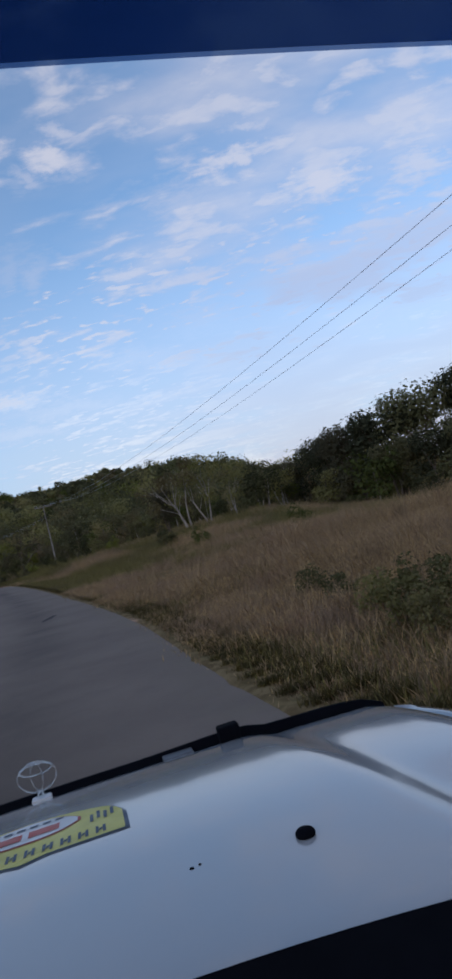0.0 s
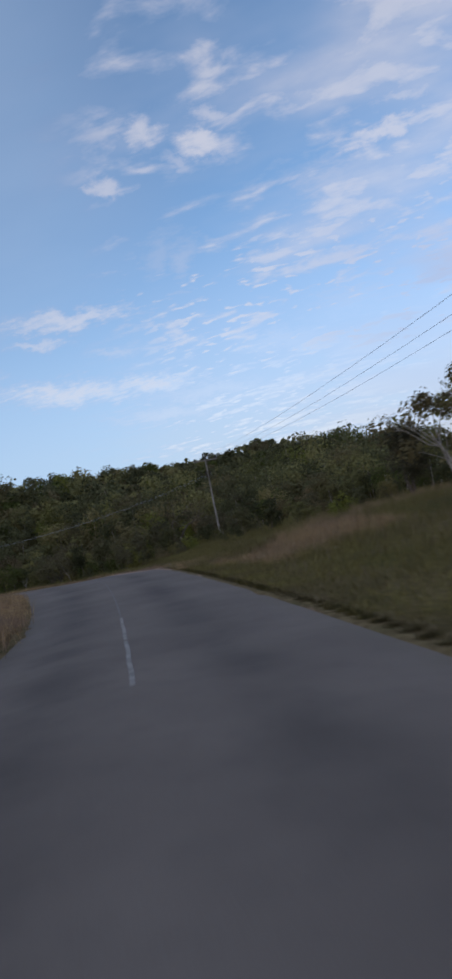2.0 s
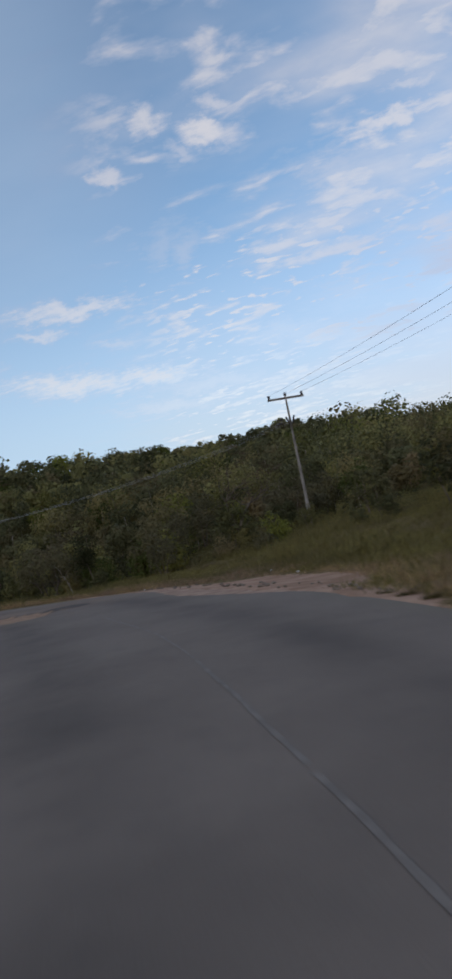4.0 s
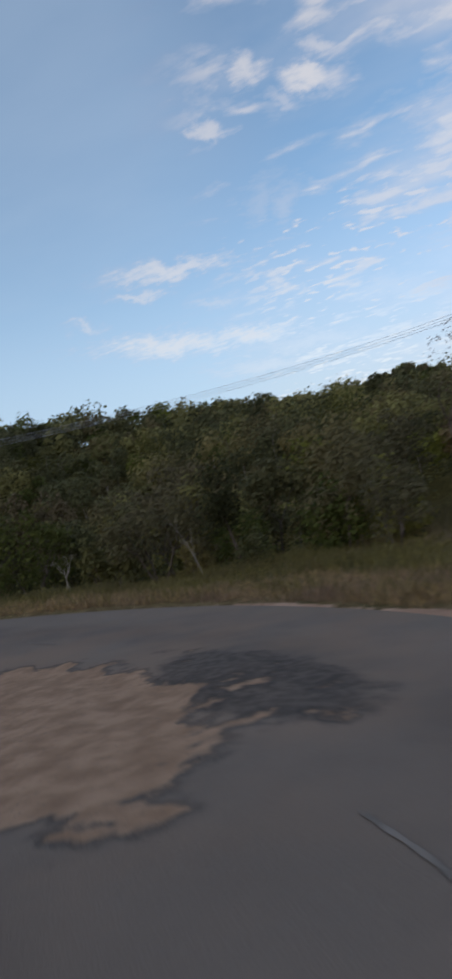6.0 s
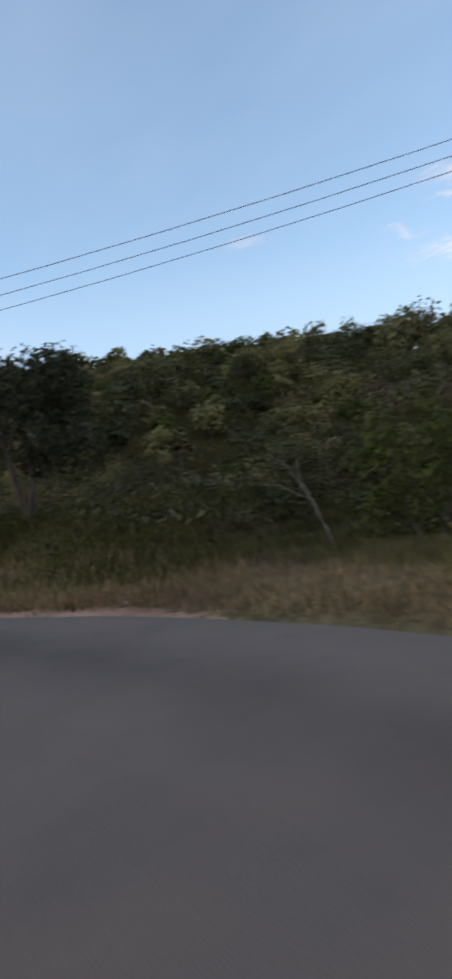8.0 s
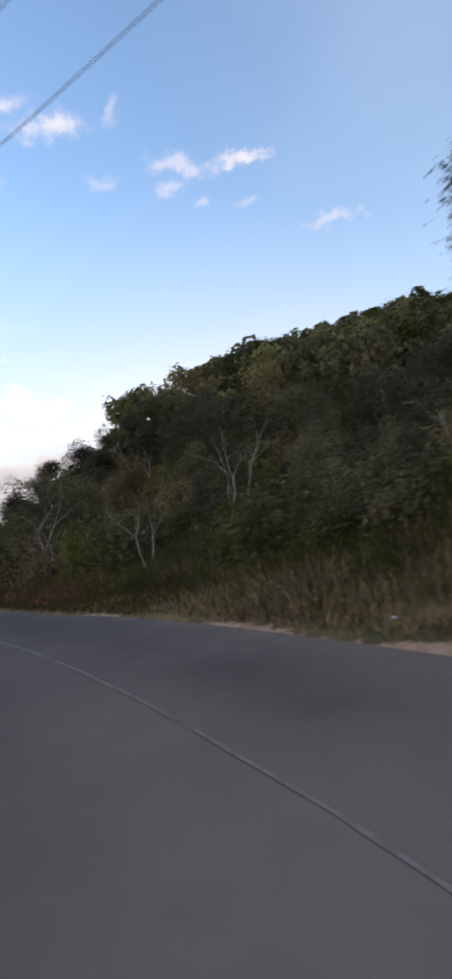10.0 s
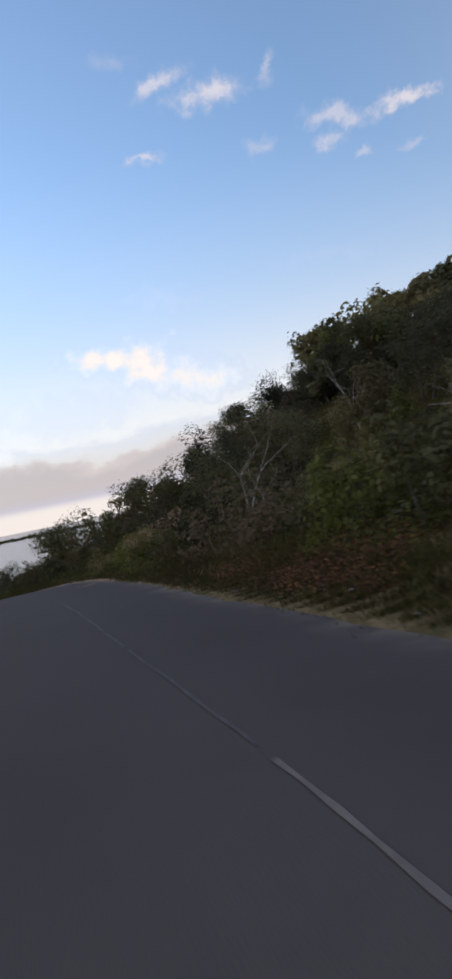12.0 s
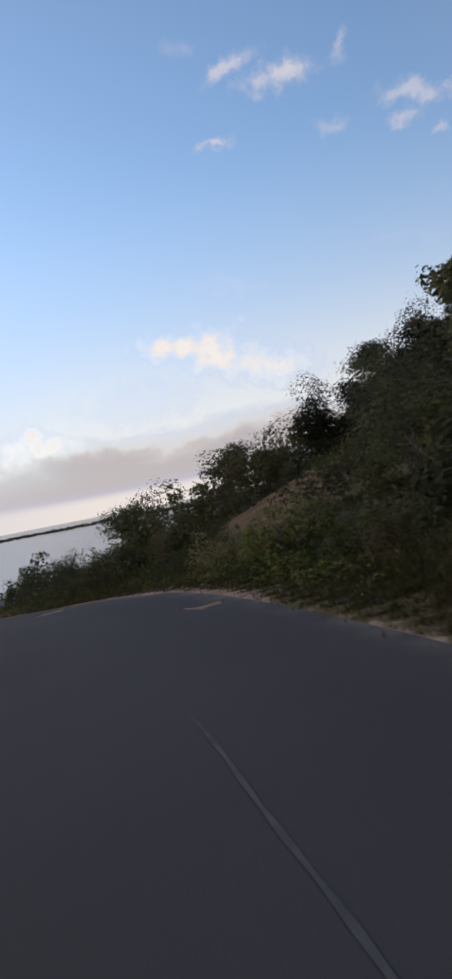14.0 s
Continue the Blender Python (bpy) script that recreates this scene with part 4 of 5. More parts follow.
def room(x, y):
    """How tall a tree may grow here: low by the road and on the steep slope, taller in the hollow."""
    idx, side = near_road(x, y)
    s, d = ALONG[idx], side - ROAD[idx, 3]
    z = ground_height(x, y) - ROAD[idx, 4]
    hollow = np.clip(1.5 + (d + 8) * 0.115 - z, 1.9, 5.8)
    slope = np.clip(2.3 + 0.10 * d - 0.7 * near_rise(x, d), 1.5, 4.3)
    w, e = smoothstep(BEND1 - 8, BEND1 + 8, s), smoothstep(BEND0 - 2, 48, s)
    return (hollow * (1 - w) + slope * w) * (1 - e) + 5.5 * e


# trees for the backlit slope, its shade put into darker leaves
SHADED_KINDS = [make_tree(17, 5.2, 2, 0.35, 0.10, LEAF_DEEP, BARK, 14, 200, 0.15, 0.90, label="rounded tree on the steep hillside, leaves darkened for shade", low=0.55),
              make_tree(18, 5.0, 3, 0.40, 0.08, LEAF_DUSKY, BARK, 15, 190, 0.14, 0.84, label="brown-green tree on the steep hillside, leaves darkened for shade", low=0.6)]
near = wood_points(3.8, 0, 21)
for (x, y), tall in zip(near, room(near[:, 0], near[:, 1])):
    k = int(rng.choice([0, 1, 2, 3, 4, 5], p=[0.18, 0.22, 0.10, 0.10, 0.22, 0.18]))
    tall = min(tall, 2.6) if math.hypot(x + 36.8, y - 88.7) < 2 else tall
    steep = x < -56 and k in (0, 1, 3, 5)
    plant(SHADED_KINDS[k % 2] if steep else KINDS[k], x, y, tall / 5.4 * rng.uniform(0.72, 1.12), group="trees of the near wood")
mid = wood_points(2.4, 0, 22)
for x, y in mid[rng.random(len(mid)) < 0.42]:
    plant(BUSHES[int(rng.choice([0, 1, 1, 2]))], x, y, rng.uniform(0.45, 0.95), group="undergrowth of the near wood")


def build_far_wood():
    p = np.concatenate([wood_points(4.2, 21, 85), wood_points(6.6, 85, 330)])
    z = ground_height(p[:, 0], p[:, 1])
    r = np.random.default_rng(5)
    dist = np.hypot(p[:, 0] + 35, p[:, 1] - 75)
    tall = room(p[:, 0], p[:, 1]) * np.where(p[:, 1] > 125, r.uniform(0.6, 1.42, len(p)), r.uniform(0.75, 1.25, len(p))) * (0.80 + 0.86 * smoothstep(105, 175, p[:, 1]) + 0.12 * smoothstep(-50, -62, p[:, 0]) * smoothstep(130, 110, p[:, 1]))
    kinds = ((LEAF, "olive"), (LEAF_GREEN, "fresh green"), (LEAF_GREY, "grey-green"))
    pick = r.choice([0, 0, 0, 0, 1, 2, 2], len(p))
    for g, (mat, word) in enumerate(kinds):
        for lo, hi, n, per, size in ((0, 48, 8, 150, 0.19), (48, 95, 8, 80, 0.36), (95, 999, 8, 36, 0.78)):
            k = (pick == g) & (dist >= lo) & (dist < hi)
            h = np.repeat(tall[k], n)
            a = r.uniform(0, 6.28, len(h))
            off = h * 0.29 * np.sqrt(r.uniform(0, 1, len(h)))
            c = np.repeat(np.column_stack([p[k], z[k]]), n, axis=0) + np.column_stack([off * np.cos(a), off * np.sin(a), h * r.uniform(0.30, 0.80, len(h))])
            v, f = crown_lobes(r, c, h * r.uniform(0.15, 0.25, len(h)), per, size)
            # farther crowns carry the haze in their leaf colour
            ob = mesh_object("far_wood", v, f, LEAF_HAZED if lo and g != 1 else mat)
            tint = np.repeat(r.uniform(0, 1, int(k.sum())), n * per * 4).astype(np.float32)
            ob.data.attributes.new("tint", 'FLOAT', 'POINT').data.foreach_set("value", tint)
            tagged(ob, word + " tree crowns covering the far hill", "woodland", kind="stuff")
    for mat, share, word in ((BARK, 0.75, "brown"), (BARK_PALE, 1.0, "pale")):
        sv, sf, nv = [], [], 0
        for (x, y), zz, h, dd in zip(p, z, tall, dist):
            if dd > 120 or (r.random() < 0.66) == (mat is BARK_PALE):
                continue
            lean = r.normal(0, 0.35, 2)
            q = r.uniform(0.04, 0.075)
            ring = np.array([(q, 0, 0), (-q / 2, q, 0), (-q / 2, -q, 0)])
            sv += [ring + (x, y, zz - 0.3), ring * 0.6 + (x + lean[0], y + lean[1], zz + h * 0.7)]
            sf += [(nv, nv + 1, nv + 4, nv + 3), (nv + 1, nv + 2, nv + 5, nv + 4), (nv + 2, nv, nv + 3, nv + 5)]
            nv += 6
        tagged(mesh_object("far_stems", np.concatenate(sv), sf, mat), "thin " + word + " stems of the far hill's trees", "woodland", kind="stuff")


build_far_wood()


def build_scrub(name, count, s0, s1, d0, d1, size, material, label, tall=0.7, where=None):
    """Low leafy growth that covers the slope between the trees."""
    r = np.random.default_rng(count)
    s, d = r.uniform(s0, s1, count), r.uniform(d0, d1, count)
    k = np.clip(np.searchsorted(ALONG, s), 0, len(ROAD) - 1)
    x = ROAD[k, 0] + RIGHT[k, 0] * (ROAD[k, 3] + d)
    y = ROAD[k, 1] + RIGHT[k, 1] * (ROAD[k, 3] + d)
    patch = np.sin(x * 0.55 + 1.5 * np.sin(y * 0.42)) * np.sin(y * 0.51 + 1.1 * np.sin(x * 0.47))
    idx, side = near_road(x, y)
    ok = (side - ROAD[idx, 3] > d0) & (r.random(count) < 0.55 + 0.5 * patch)
    ok &= clear_of(x, y)
    if where:
        ok &= where(x, y, patch)
    x, y, patch = x[ok], y[ok], patch[ok]
    h = tall * r.uniform(0.4, 1.3, len(x)) * (1 + 0.4 * patch)
    c = np.column_stack([x, y, ground_height(x, y) + h * 0.35])
    v, f = leaf_quads(r, c, h * 0.75, 16, size, 0.65)
    ob = mesh_object(name, v, f, material)
    tint = np.repeat(0.5 + 0.45 * patch * r.uniform(0.5, 1, len(x)), 64).astype(np.float32)
    ob.data.attributes.new("tint", 'FLOAT', 'POINT').data.foreach_set("value", tint)
    return tagged(ob, label, "undergrowth", kind="stuff")


# scrub of the same slope, leaf colour darkened in place of shade
build_scrub("scrub", 11000, 94, 166, 3.0, 60, 0.17, LEAF_DUSKY, "brown and olive scrub between the hillside trees, darkened for shade", 0.8)
build_scrub("scrub", 7500, 94, 166, 2.2, 40, 0.13, LEAF_DEEP, "green scrub on the steep hillside, darkened for shade", 0.6)
build_scrub("herbs", 4500, 95, 121, 1.8, 13, 0.085, LEAF_GREEN, "fresh green herbs on the open slope", 0.32, lambda x, y, q: q > -0.2)
build_scrub("herbs", 2400, 121, 134, 0.6, 3.6, 0.075, LEAF_GREEN, "lush green herbs beside the asphalt", 0.4)
build_scrub("bracken", 1500, 12, 46, 3.5, 20, 0.07, LEAF_RED, "reddish dry bracken among the grass", 0.45, lambda x, y, q: q > 0.45)
build_scrub("bracken", 1900, 110, 126, 0.5, 2.8, 0.05, LEAF_RED, "reddish dry bracken beside the asphalt", 0.36, lambda x, y, q: q > 0.0)
build_scrub("scrub", 6000, 56, 98, 7.5, 42, 0.16, LEAF, "dark green thicket at the foot of the wood", 1.1)


def build_lake_bush():
    """Dark bush on the slope down to the lake, and the low far shore."""
    r = np.random.default_rng(9)
    p = scatter(3.4, -330, -78, -40, 64)
    idx, side = near_road(p[:, 0], p[:, 1])
    d = np.where(side > 0, side - ROAD[idx, 3], -side - ROAD[idx, 2])
    p = p[(d > 3.5) & (ALONG[idx] > 122) & ((side < 0) | (ALONG[idx] > 152))]
    z = ground_height(p[:, 0], p[:, 1])
    ok = z > -13.4
    p, z = p[ok], z[ok]
    h = r.uniform(1.2, 2.7, len(p))
    n = 8
    c = np.repeat(np.column_stack([p, z]), n, axis=0)
    hh = np.repeat(h, n)
    c = c + np.column_stack([r.normal(0, 0.26, len(c)) * hh, r.normal(0, 0.26, len(c)) * hh, r.uniform(0.15, 0.9, len(c)) * hh])
    close = np.hypot(c[:, 0] + 80, c[:, 1] - 60) < 55
    for which, per, size in ((close, 60, 0.17), (~close, 16, 0.36)):
        v, f = crown_lobes(r, c[which], hh[which] * 0.25, per, size)
        tagged(mesh_object("lakeside_bush", v, f, LEAF_DEEP), "dark green bush on the slope above the lake", "bush", kind="stuff")
    m = 900
    q = np.column_stack([r.uniform(-1250, -1050, m), r.uniform(-900, 500, m), np.full(m, -12.5)])
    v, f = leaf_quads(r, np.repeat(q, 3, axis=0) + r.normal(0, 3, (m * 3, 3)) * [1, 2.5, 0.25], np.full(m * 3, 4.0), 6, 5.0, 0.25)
    # the spit's leaves are paled to look hazy
    tagged(mesh_object("far_shore", v, f, LEAF_HAZED), "low wooded spit across the lake", "shore", kind="stuff")


build_lake_bush()


# ---- grass ----
def build_grass(name, points, heights, per, material, label, width=0.016, spread=0.16, bend=0.45):
    r = np.random.default_rng(len(points))
    n = len(points)
    base = np.repeat(points, per, axis=0) + np.column_stack([r.normal(0, spread, (n * per, 2)), np.zeros(n * per)])
    h = np.repeat(heights, per) * r.uniform(0.55, 1.2, n * per)
    a = r.uniform(0, 6.28, n * per)
    d = np.column_stack([np.cos(a), np.sin(a), np.zeros(n * per)])
    side = np.column_stack([-d[:, 1], d[:, 0], np.zeros(n * per)]) * (width * r.uniform(0.6, 1.5, n * per))[:, None]
    lean = d * (h * bend * r.uniform(0.1, 1.0, n * per))[:, None]
    up = np.zeros((n * per, 3))
    up[:, 2] = h
    mid = base + up * 0.5 + lean * 0.25
    tip = base + up + lean
    verts = np.stack([base, mid + side, tip, mid - side], 1).reshape(-1, 3)
    k = np.arange(n * per)[:, None] * 4
    faces = np.concatenate([k + [0, 1, 3], k + [1, 2, 3]], 1).reshape(-1, 3)
    return tagged(mesh_object(name, verts, faces, material), label, "grass", kind="stuff")


def grass_points(count, s0, s1, d0, d1, power=1.6, side=1):
    r = np.random.default_rng(int(count + s0 * 7 + d1))
    s = r.uniform(s0, s1, count)
    d = d0 + (d1 - d0) * r.uniform(0, 1, count) ** power
    k = np.clip(np.searchsorted(ALONG, s), 0, len(ROAD) - 1)
    off = np.where(side > 0, ROAD[k, 3] + d, -(ROAD[k, 2] + d))
    x, y = ROAD[k, 0] + RIGHT[k, 0] * off, ROAD[k, 1] + RIGHT[k, 1] * off
    patch = np.sin(x * 0.35 + 1.5 * np.sin(y * 0.22)) * np.sin(y * 0.31 + 1.1 * np.sin(x * 0.27))
    return np.column_stack([x, y, ground_height(x, y) - 0.03]), s, d, patch, r


def tufts(x, y):
    """Uneven growth at a metre's scale, about 0.4 to 1.5."""
    return 0.95 + 0.30 * np.sin(x * 2.1 + 2.2 * np.sin(y * 1.3)) * np.sin(y * 1.9 + 1.8 * np.sin(x * 1.1)) + 0.25 * np.sin(x * 0.8 + y * 0.5 + 2 * np.sin(y * 0.37))


pts, s, d, patch, r = grass_points(36000, -12, 66, 0.35, 34)
t = tufts(pts[:, 0], pts[:, 1])
h = np.clip(np.minimum(0.30 + d * 0.07, 0.05 + 0.28 * d), 0.1, 0.68) * t
dry = (patch < np.where(s > 24, -0.05, 0.5)) & (r.random(len(d)) < 0.45 + 0.5 * t)
build_grass("dry_grass", pts[dry], h[dry], 8, STRAW, "tall straw-coloured grass on the roadside bank", 0.0055, 0.20, 1.1)
pts, s, d, patch, r = grass_points(17000, -2, 24, 0.25, 14, 1.3)
t = tufts(pts[:, 0], pts[:, 1])
build_grass("dry_grass", pts, np.clip(np.minimum(0.34 + d * 0.07, 0.05 + 0.28 * d), 0.1, 0.68) * t, 8, STRAW, "dense brown grass of the near bank", 0.0042, 0.18, 1.15)
pts, s, d, patch, r = grass_points(22000, -12, 66, 0.5, 32)
keep = (patch > np.where(s > 24, -0.2, 0.3)) | (d > 24)
build_grass("green_grass", pts[keep], np.clip(0.12 + d * 0.1, 0.1, 0.65)[keep], 8, STRAW_GREEN, "green grass among the straw on the bank", 0.0065, 0.20, 1.1)
pts, s, d, patch, r = grass_points(15000, 60, 98, 0.35, 12)
t = tufts(pts[:, 0], pts[:, 1])
dirt = (s < 80) & (d < 2.4 * np.exp(-((s - 71) / 7.0) ** 2))
dry = (d < 2.0 + 1.2 * patch + t) & (r.random(len(d)) < 0.88)
build_grass("verge_grass", pts[dry & ~dirt], (0.22 * t + 0.05 * patch)[dry & ~dirt], 10, STRAW, "short dry grass round the outside of the bend", 0.005, 0.20, 1.1)
build_grass("bank_grass", pts[~dry & ~dirt], (0.36 * t + 0.10 * patch)[~dry & ~dirt], 9, STRAW_GREEN, "green and brown grass below the wood", 0.0062, 0.16, 1.0)
pts, s, d, patch, r = grass_points(19000, 93, 158, 0.3, 14, 1.8)
t = tufts(pts[:, 0], pts[:, 1])
near_edge = np.clip(0.1 + d * 0.6, 0.2, 1)
on_bank = np.hypot((pts[:, 0] + 92.0) / 5.0, (pts[:, 1] - 68.6) / 2.2) < 1
pts, s, d, patch, t, near_edge = (v[~on_bank] for v in (pts, s, d, patch, t, near_edge))
dry = (r.random(len(d)) < np.clip(0.70 - 0.50 * d + 0.25 * patch - 0.55 * smoothstep(106, 114, s) * smoothstep(148, 140, s), 0.05, 0.8))
build_grass("verge_grass", pts[dry], np.clip(0.40 * t * near_edge + 0.12 * patch, 0.06, 0.75)[dry], 9, STRAW, "dry grass along the foot of the hillside", 0.0052, 0.16, 1.0)
build_grass("slope_grass", pts[~dry], np.clip(0.36 * t * near_edge + 0.14 * patch, 0.06, 0.7)[~dry], 9, SLOPE_GREEN, "green grass on the slope above the road", 0.0062, 0.20, 1.1)
pts, s, d, patch, r = grass_points(9000, 98, 120, 2.5, 24, 1.2)
build_grass("slope_grass", pts, 0.3 + 0.12 * patch, 8, SLOPE_GREEN, "green grass on the open slope between the trees", 0.006, 0.3, 1.0)
pts, s, d, patch, r = grass_points(9000, 14, 76, 0.3, 8, 1.4, -1)
build_grass("verge_grass", pts, 0.34 + 0.1 * patch + 0.35 * smoothstep(24, 32, s) * smoothstep(60, 50, s) * np.clip(d, 0.2, 1), 8, STRAW, "dry grass on the inner verge of the road", 0.008, 0.2, 0.9)
pts, s, d, patch, r = grass_points(5500, 116, 176, 0.3, 8, 1.4, -1)
build_grass("verge_grass", pts, 0.34 + 0.1 * patch, 7, STRAW_GREEN, "mixed grass on the lake side of the road", 0.008, 0.2, 0.9)

pts, s, d, patch, r = grass_points(9000, -12, 64, 0.10, 0.75, 1.0)
narrow = (s < 22) | (d < 0.35)
pts, d, patch = pts[narrow], d[narrow], patch[narrow]
build_grass("edge_grass", pts, 0.06 + 0.18 * d + 0.03 * patch, 7, STRAW_DARK, "low dark matted grass along the asphalt's edge", 0.004, 0.045, 0.9)
pts, s, d, patch, r = grass_points(6500, 106, 142, 0.05, 1.8, 1.0)
build_grass("edge_grass", pts, 0.10 + 0.12 * d + 0.04 * patch, 8, STRAW_DARK, "low dark grass along the foot of the hillside", 0.005, 0.07, 0.9)
# bushes in the grass
for x, y, k, sc in ((1.5, 7.2, 1, 0.32), (1.6, 6.5, 1, 0.28), (1.5, 8.5, 1, 0.27), (1.2, 10.1, 1, 0.24), (1.0, 11.4, 1, 0.26), (1.9, 7.6, 1, 0.34), (7.4, 19.0, 1, 0.62), (8.0, 20.6, 0, 0.75), (6.6, 23.5, 1, 0.6), (9, 27, 1, 0.8), (-31.6, 86.0, 0, 1.35), (-32.6, 86.3, 0, 1.1), (-2.0, 40, 0, 0.8), (-5, 50, 1, 0.7), (3, 33, 0, 0.8), (-11, 62, 0, 0.9), (-14, 70, 1, 0.9), (-33.2, 87.4, 0, 1.3), (-28, 88, 1, 1.2),
                    (-20, 82, 1, 1.1), (-17, 76, 1, 1.2), (-25, 84, 0, 1.0), (-70.5, 73.8, 2, 0.9), (-73.0, 72.6, 2, 1.0), (-67.5, 75.2, 0, 1.0), (-75.2, 72.2, 1, 0.9), (-65, 76, 1, 0.8), (-85, 70, 2, 1.0), (-93.8, 63.0, 1, 1.0), (-97, 64.5, 1, 1.1), (-99.5, 66, 1, 1.2), (-102.5, 67, 1, 1.2), (-105, 69, 1, 1.2), (-91.2, 64.6, 1, 0.8), (-96, 66.5, 2, 0.8), (-98.5, 68.5, 1, 1.0)):
    plant(BUSHES[k], x, y, sc, group="bushes along the verge")

for k in range(26):
    x, y = float(rng.uniform(-29, -6)), float(rng.uniform(74, 91))
    if near_road(x, y)[1][0] > 11:
        plant(BUSHES[int(rng.choice([0, 1, 1, 2]))], x, y, rng.uniform(0.35, 0.8), group="bushes on the grassy rise")
pts = np.column_stack([r.uniform(-30, 4, 9000), r.uniform(66, 95, 9000)])
idx, side = near_road(pts[:, 0], pts[:, 1])
pts = pts[side - ROAD[idx, 3] > 8]
pts = np.column_stack([pts, ground_height(pts[:, 0], pts[:, 1]) - 0.03])
build_grass("rise_grass", pts, 0.42 * tufts(pts[:, 0], pts[:, 1]), 8, STRAW_GREEN, "green and tan grass on the rise by the power pole", 0.006, 0.25, 0.9)
for k in range(46):
    s = float(rng.uniform(102, 140))
    i = int(np.searchsorted(ALONG, s))
    p = ROAD[i, :2] + RIGHT[i] * (ROAD[i, 3] + rng.uniform(1.7, 5.5))
    if clear_of(p[:1], p[1:2])[0]:
        plant(BUSHES[int(rng.choice([0, 0, 1, 1, 2]))], p[0], p[1], rng.uniform(0.3, 0.62), group="bushes along the verge")


# ---- power line ----
def make_pole():
    root = tagged(new("power_pole"), "pale weathered wooden power pole with a crossarm and insulators", "power pole")
    bm = bmesh.new()
    for k in range(4):
        rod(bm, (0, 0, -0.5 + 2.12 * k), (0, 0, -0.5 + 2.12 * (k + 1)), 0.112 - 0.014 * k, 0.098 - 0.014 * k, 12, k in (0, 3))
    part("pole", bm, POLE_WOOD, root, smooth=True)
    bm = bmesh.new()
    box(bm, (-1.15, -0.06, 7.80), (1.15, 0.05, 7.92), None, 0.012)
    part("crossarm", bm, POLE_WOOD, root)
    for x in (-1.05, 0.0, 1.05):
        bm = bmesh.new()
        z = 7.92 if x else 7.98
        for k, r in enumerate((0.05, 0.10, 0.07, 0.10, 0.06)):
            rod(bm, (x, 0, z + 0.045 * k), (x, 0, z + 0.045 * (k + 1)), r, r * 0.8, 10)
        part("insulator", bm, DARK_GLAZE, root)
    for sx in (-1, 1):
        bm = bmesh.new()
        rod(bm, (sx * 0.10, -0.08, 6.25), (sx * 0.26, -0.10, 6.72), 0.045, 0.06, 10)
        rod(bm, (sx * 0.06, -0.02, 6.42), (sx * 0.18, -0.08, 6.48), 0.02, 0.02, 8)
        part("fuse_holder", bm, DARK_GLAZE, root)
    for z in (6.35, 6.58):
        bm = bmesh.new()
        for k in range(5):
            rod(bm, (-0.45 - 0.07 * k, 0.05, z), (-0.45 - 0.07 * (k + 1), 0.05, z - 0.005), 0.045, 0.03, 8)
        rod(bm, (0, 0.05, z), (-0.45, 0.05, z), 0.008, 0.008, 6)
        part("strain_insulator", bm, DARK_GLAZE, root)
    return root


pole = make_pole()
POLES = {"a": (-23.9, 91.3), "b": (16.5, -12.0), "f": (-66.0, 63.4)}
pole.matrix_basis = pose(*POLES["a"], ground_at(*POLES["a"]), 0, 0, 24)
for key, turn in (("b", 20), ("f", 123)):
    copy_thing(pole, pose(*POLES[key], ground_at(*POLES[key]), 0, 0, turn))


def wire(a, b, sag, thick=0.0065):
    cu = bpy.data.curves.new("power_wire", 'CURVE')
    cu.dimensions, cu.bevel_depth, cu.bevel_resolution = '3D', thick, 1
    sp = cu.splines.new('POLY')
    n = 40
    sp.points.add(n)
    for k in range(n + 1):
        t = k / n
        p = Vector(a).lerp(Vector(b), t)
        sp.points[k].co = (p.x, p.y, p.z - sag * 4 * t * (1 - t), 1)
    cu.materials.append(WIRE)
    ob = new("power_wire", cu)
    return tagged(ob, "thin sagging power line wire between poles", "wire", "power line wires")


def hook(key, turn, x, high):
    px, py = POLES[key]
    a = radians(turn)
    return (px + math.cos(a) * x, py + math.sin(a) * x, ground_at(px, py) + high)


for x in (-1.05, 0.0, 1.05):
    up = 8.12
    wire(hook("a", 24, x, up), hook("b", 20, x, up), 2.4)
    wire(hook("a", 24, x * 0.43, 6.45), hook("f", 123, x, up), 3.3, 0.0045)


# ---- litter and stones on the verge ----
def scrap(seed, size):
    r = np.random.default_rng(seed)
    bm = bmesh.new()
    bmesh.ops.create_icosphere(bm, subdivisions=2, radius=size)
    for v in bm.verts:
        v.co *= 1 + r.normal(0, 0.22)
        v.co.z *= 0.55
    me = bpy.data.meshes.new("scrap")
    bm.to_mesh(me)
    bm.free()
    return me


SCRAPS, STONES = [scrap(k, 0.06) for k in range(3)], [scrap(20 + k, 0.06) for k in range(4)]
for me in SCRAPS:
    me.materials.append(LITTER)
for me in STONES:
    me.materials.append(STONE)
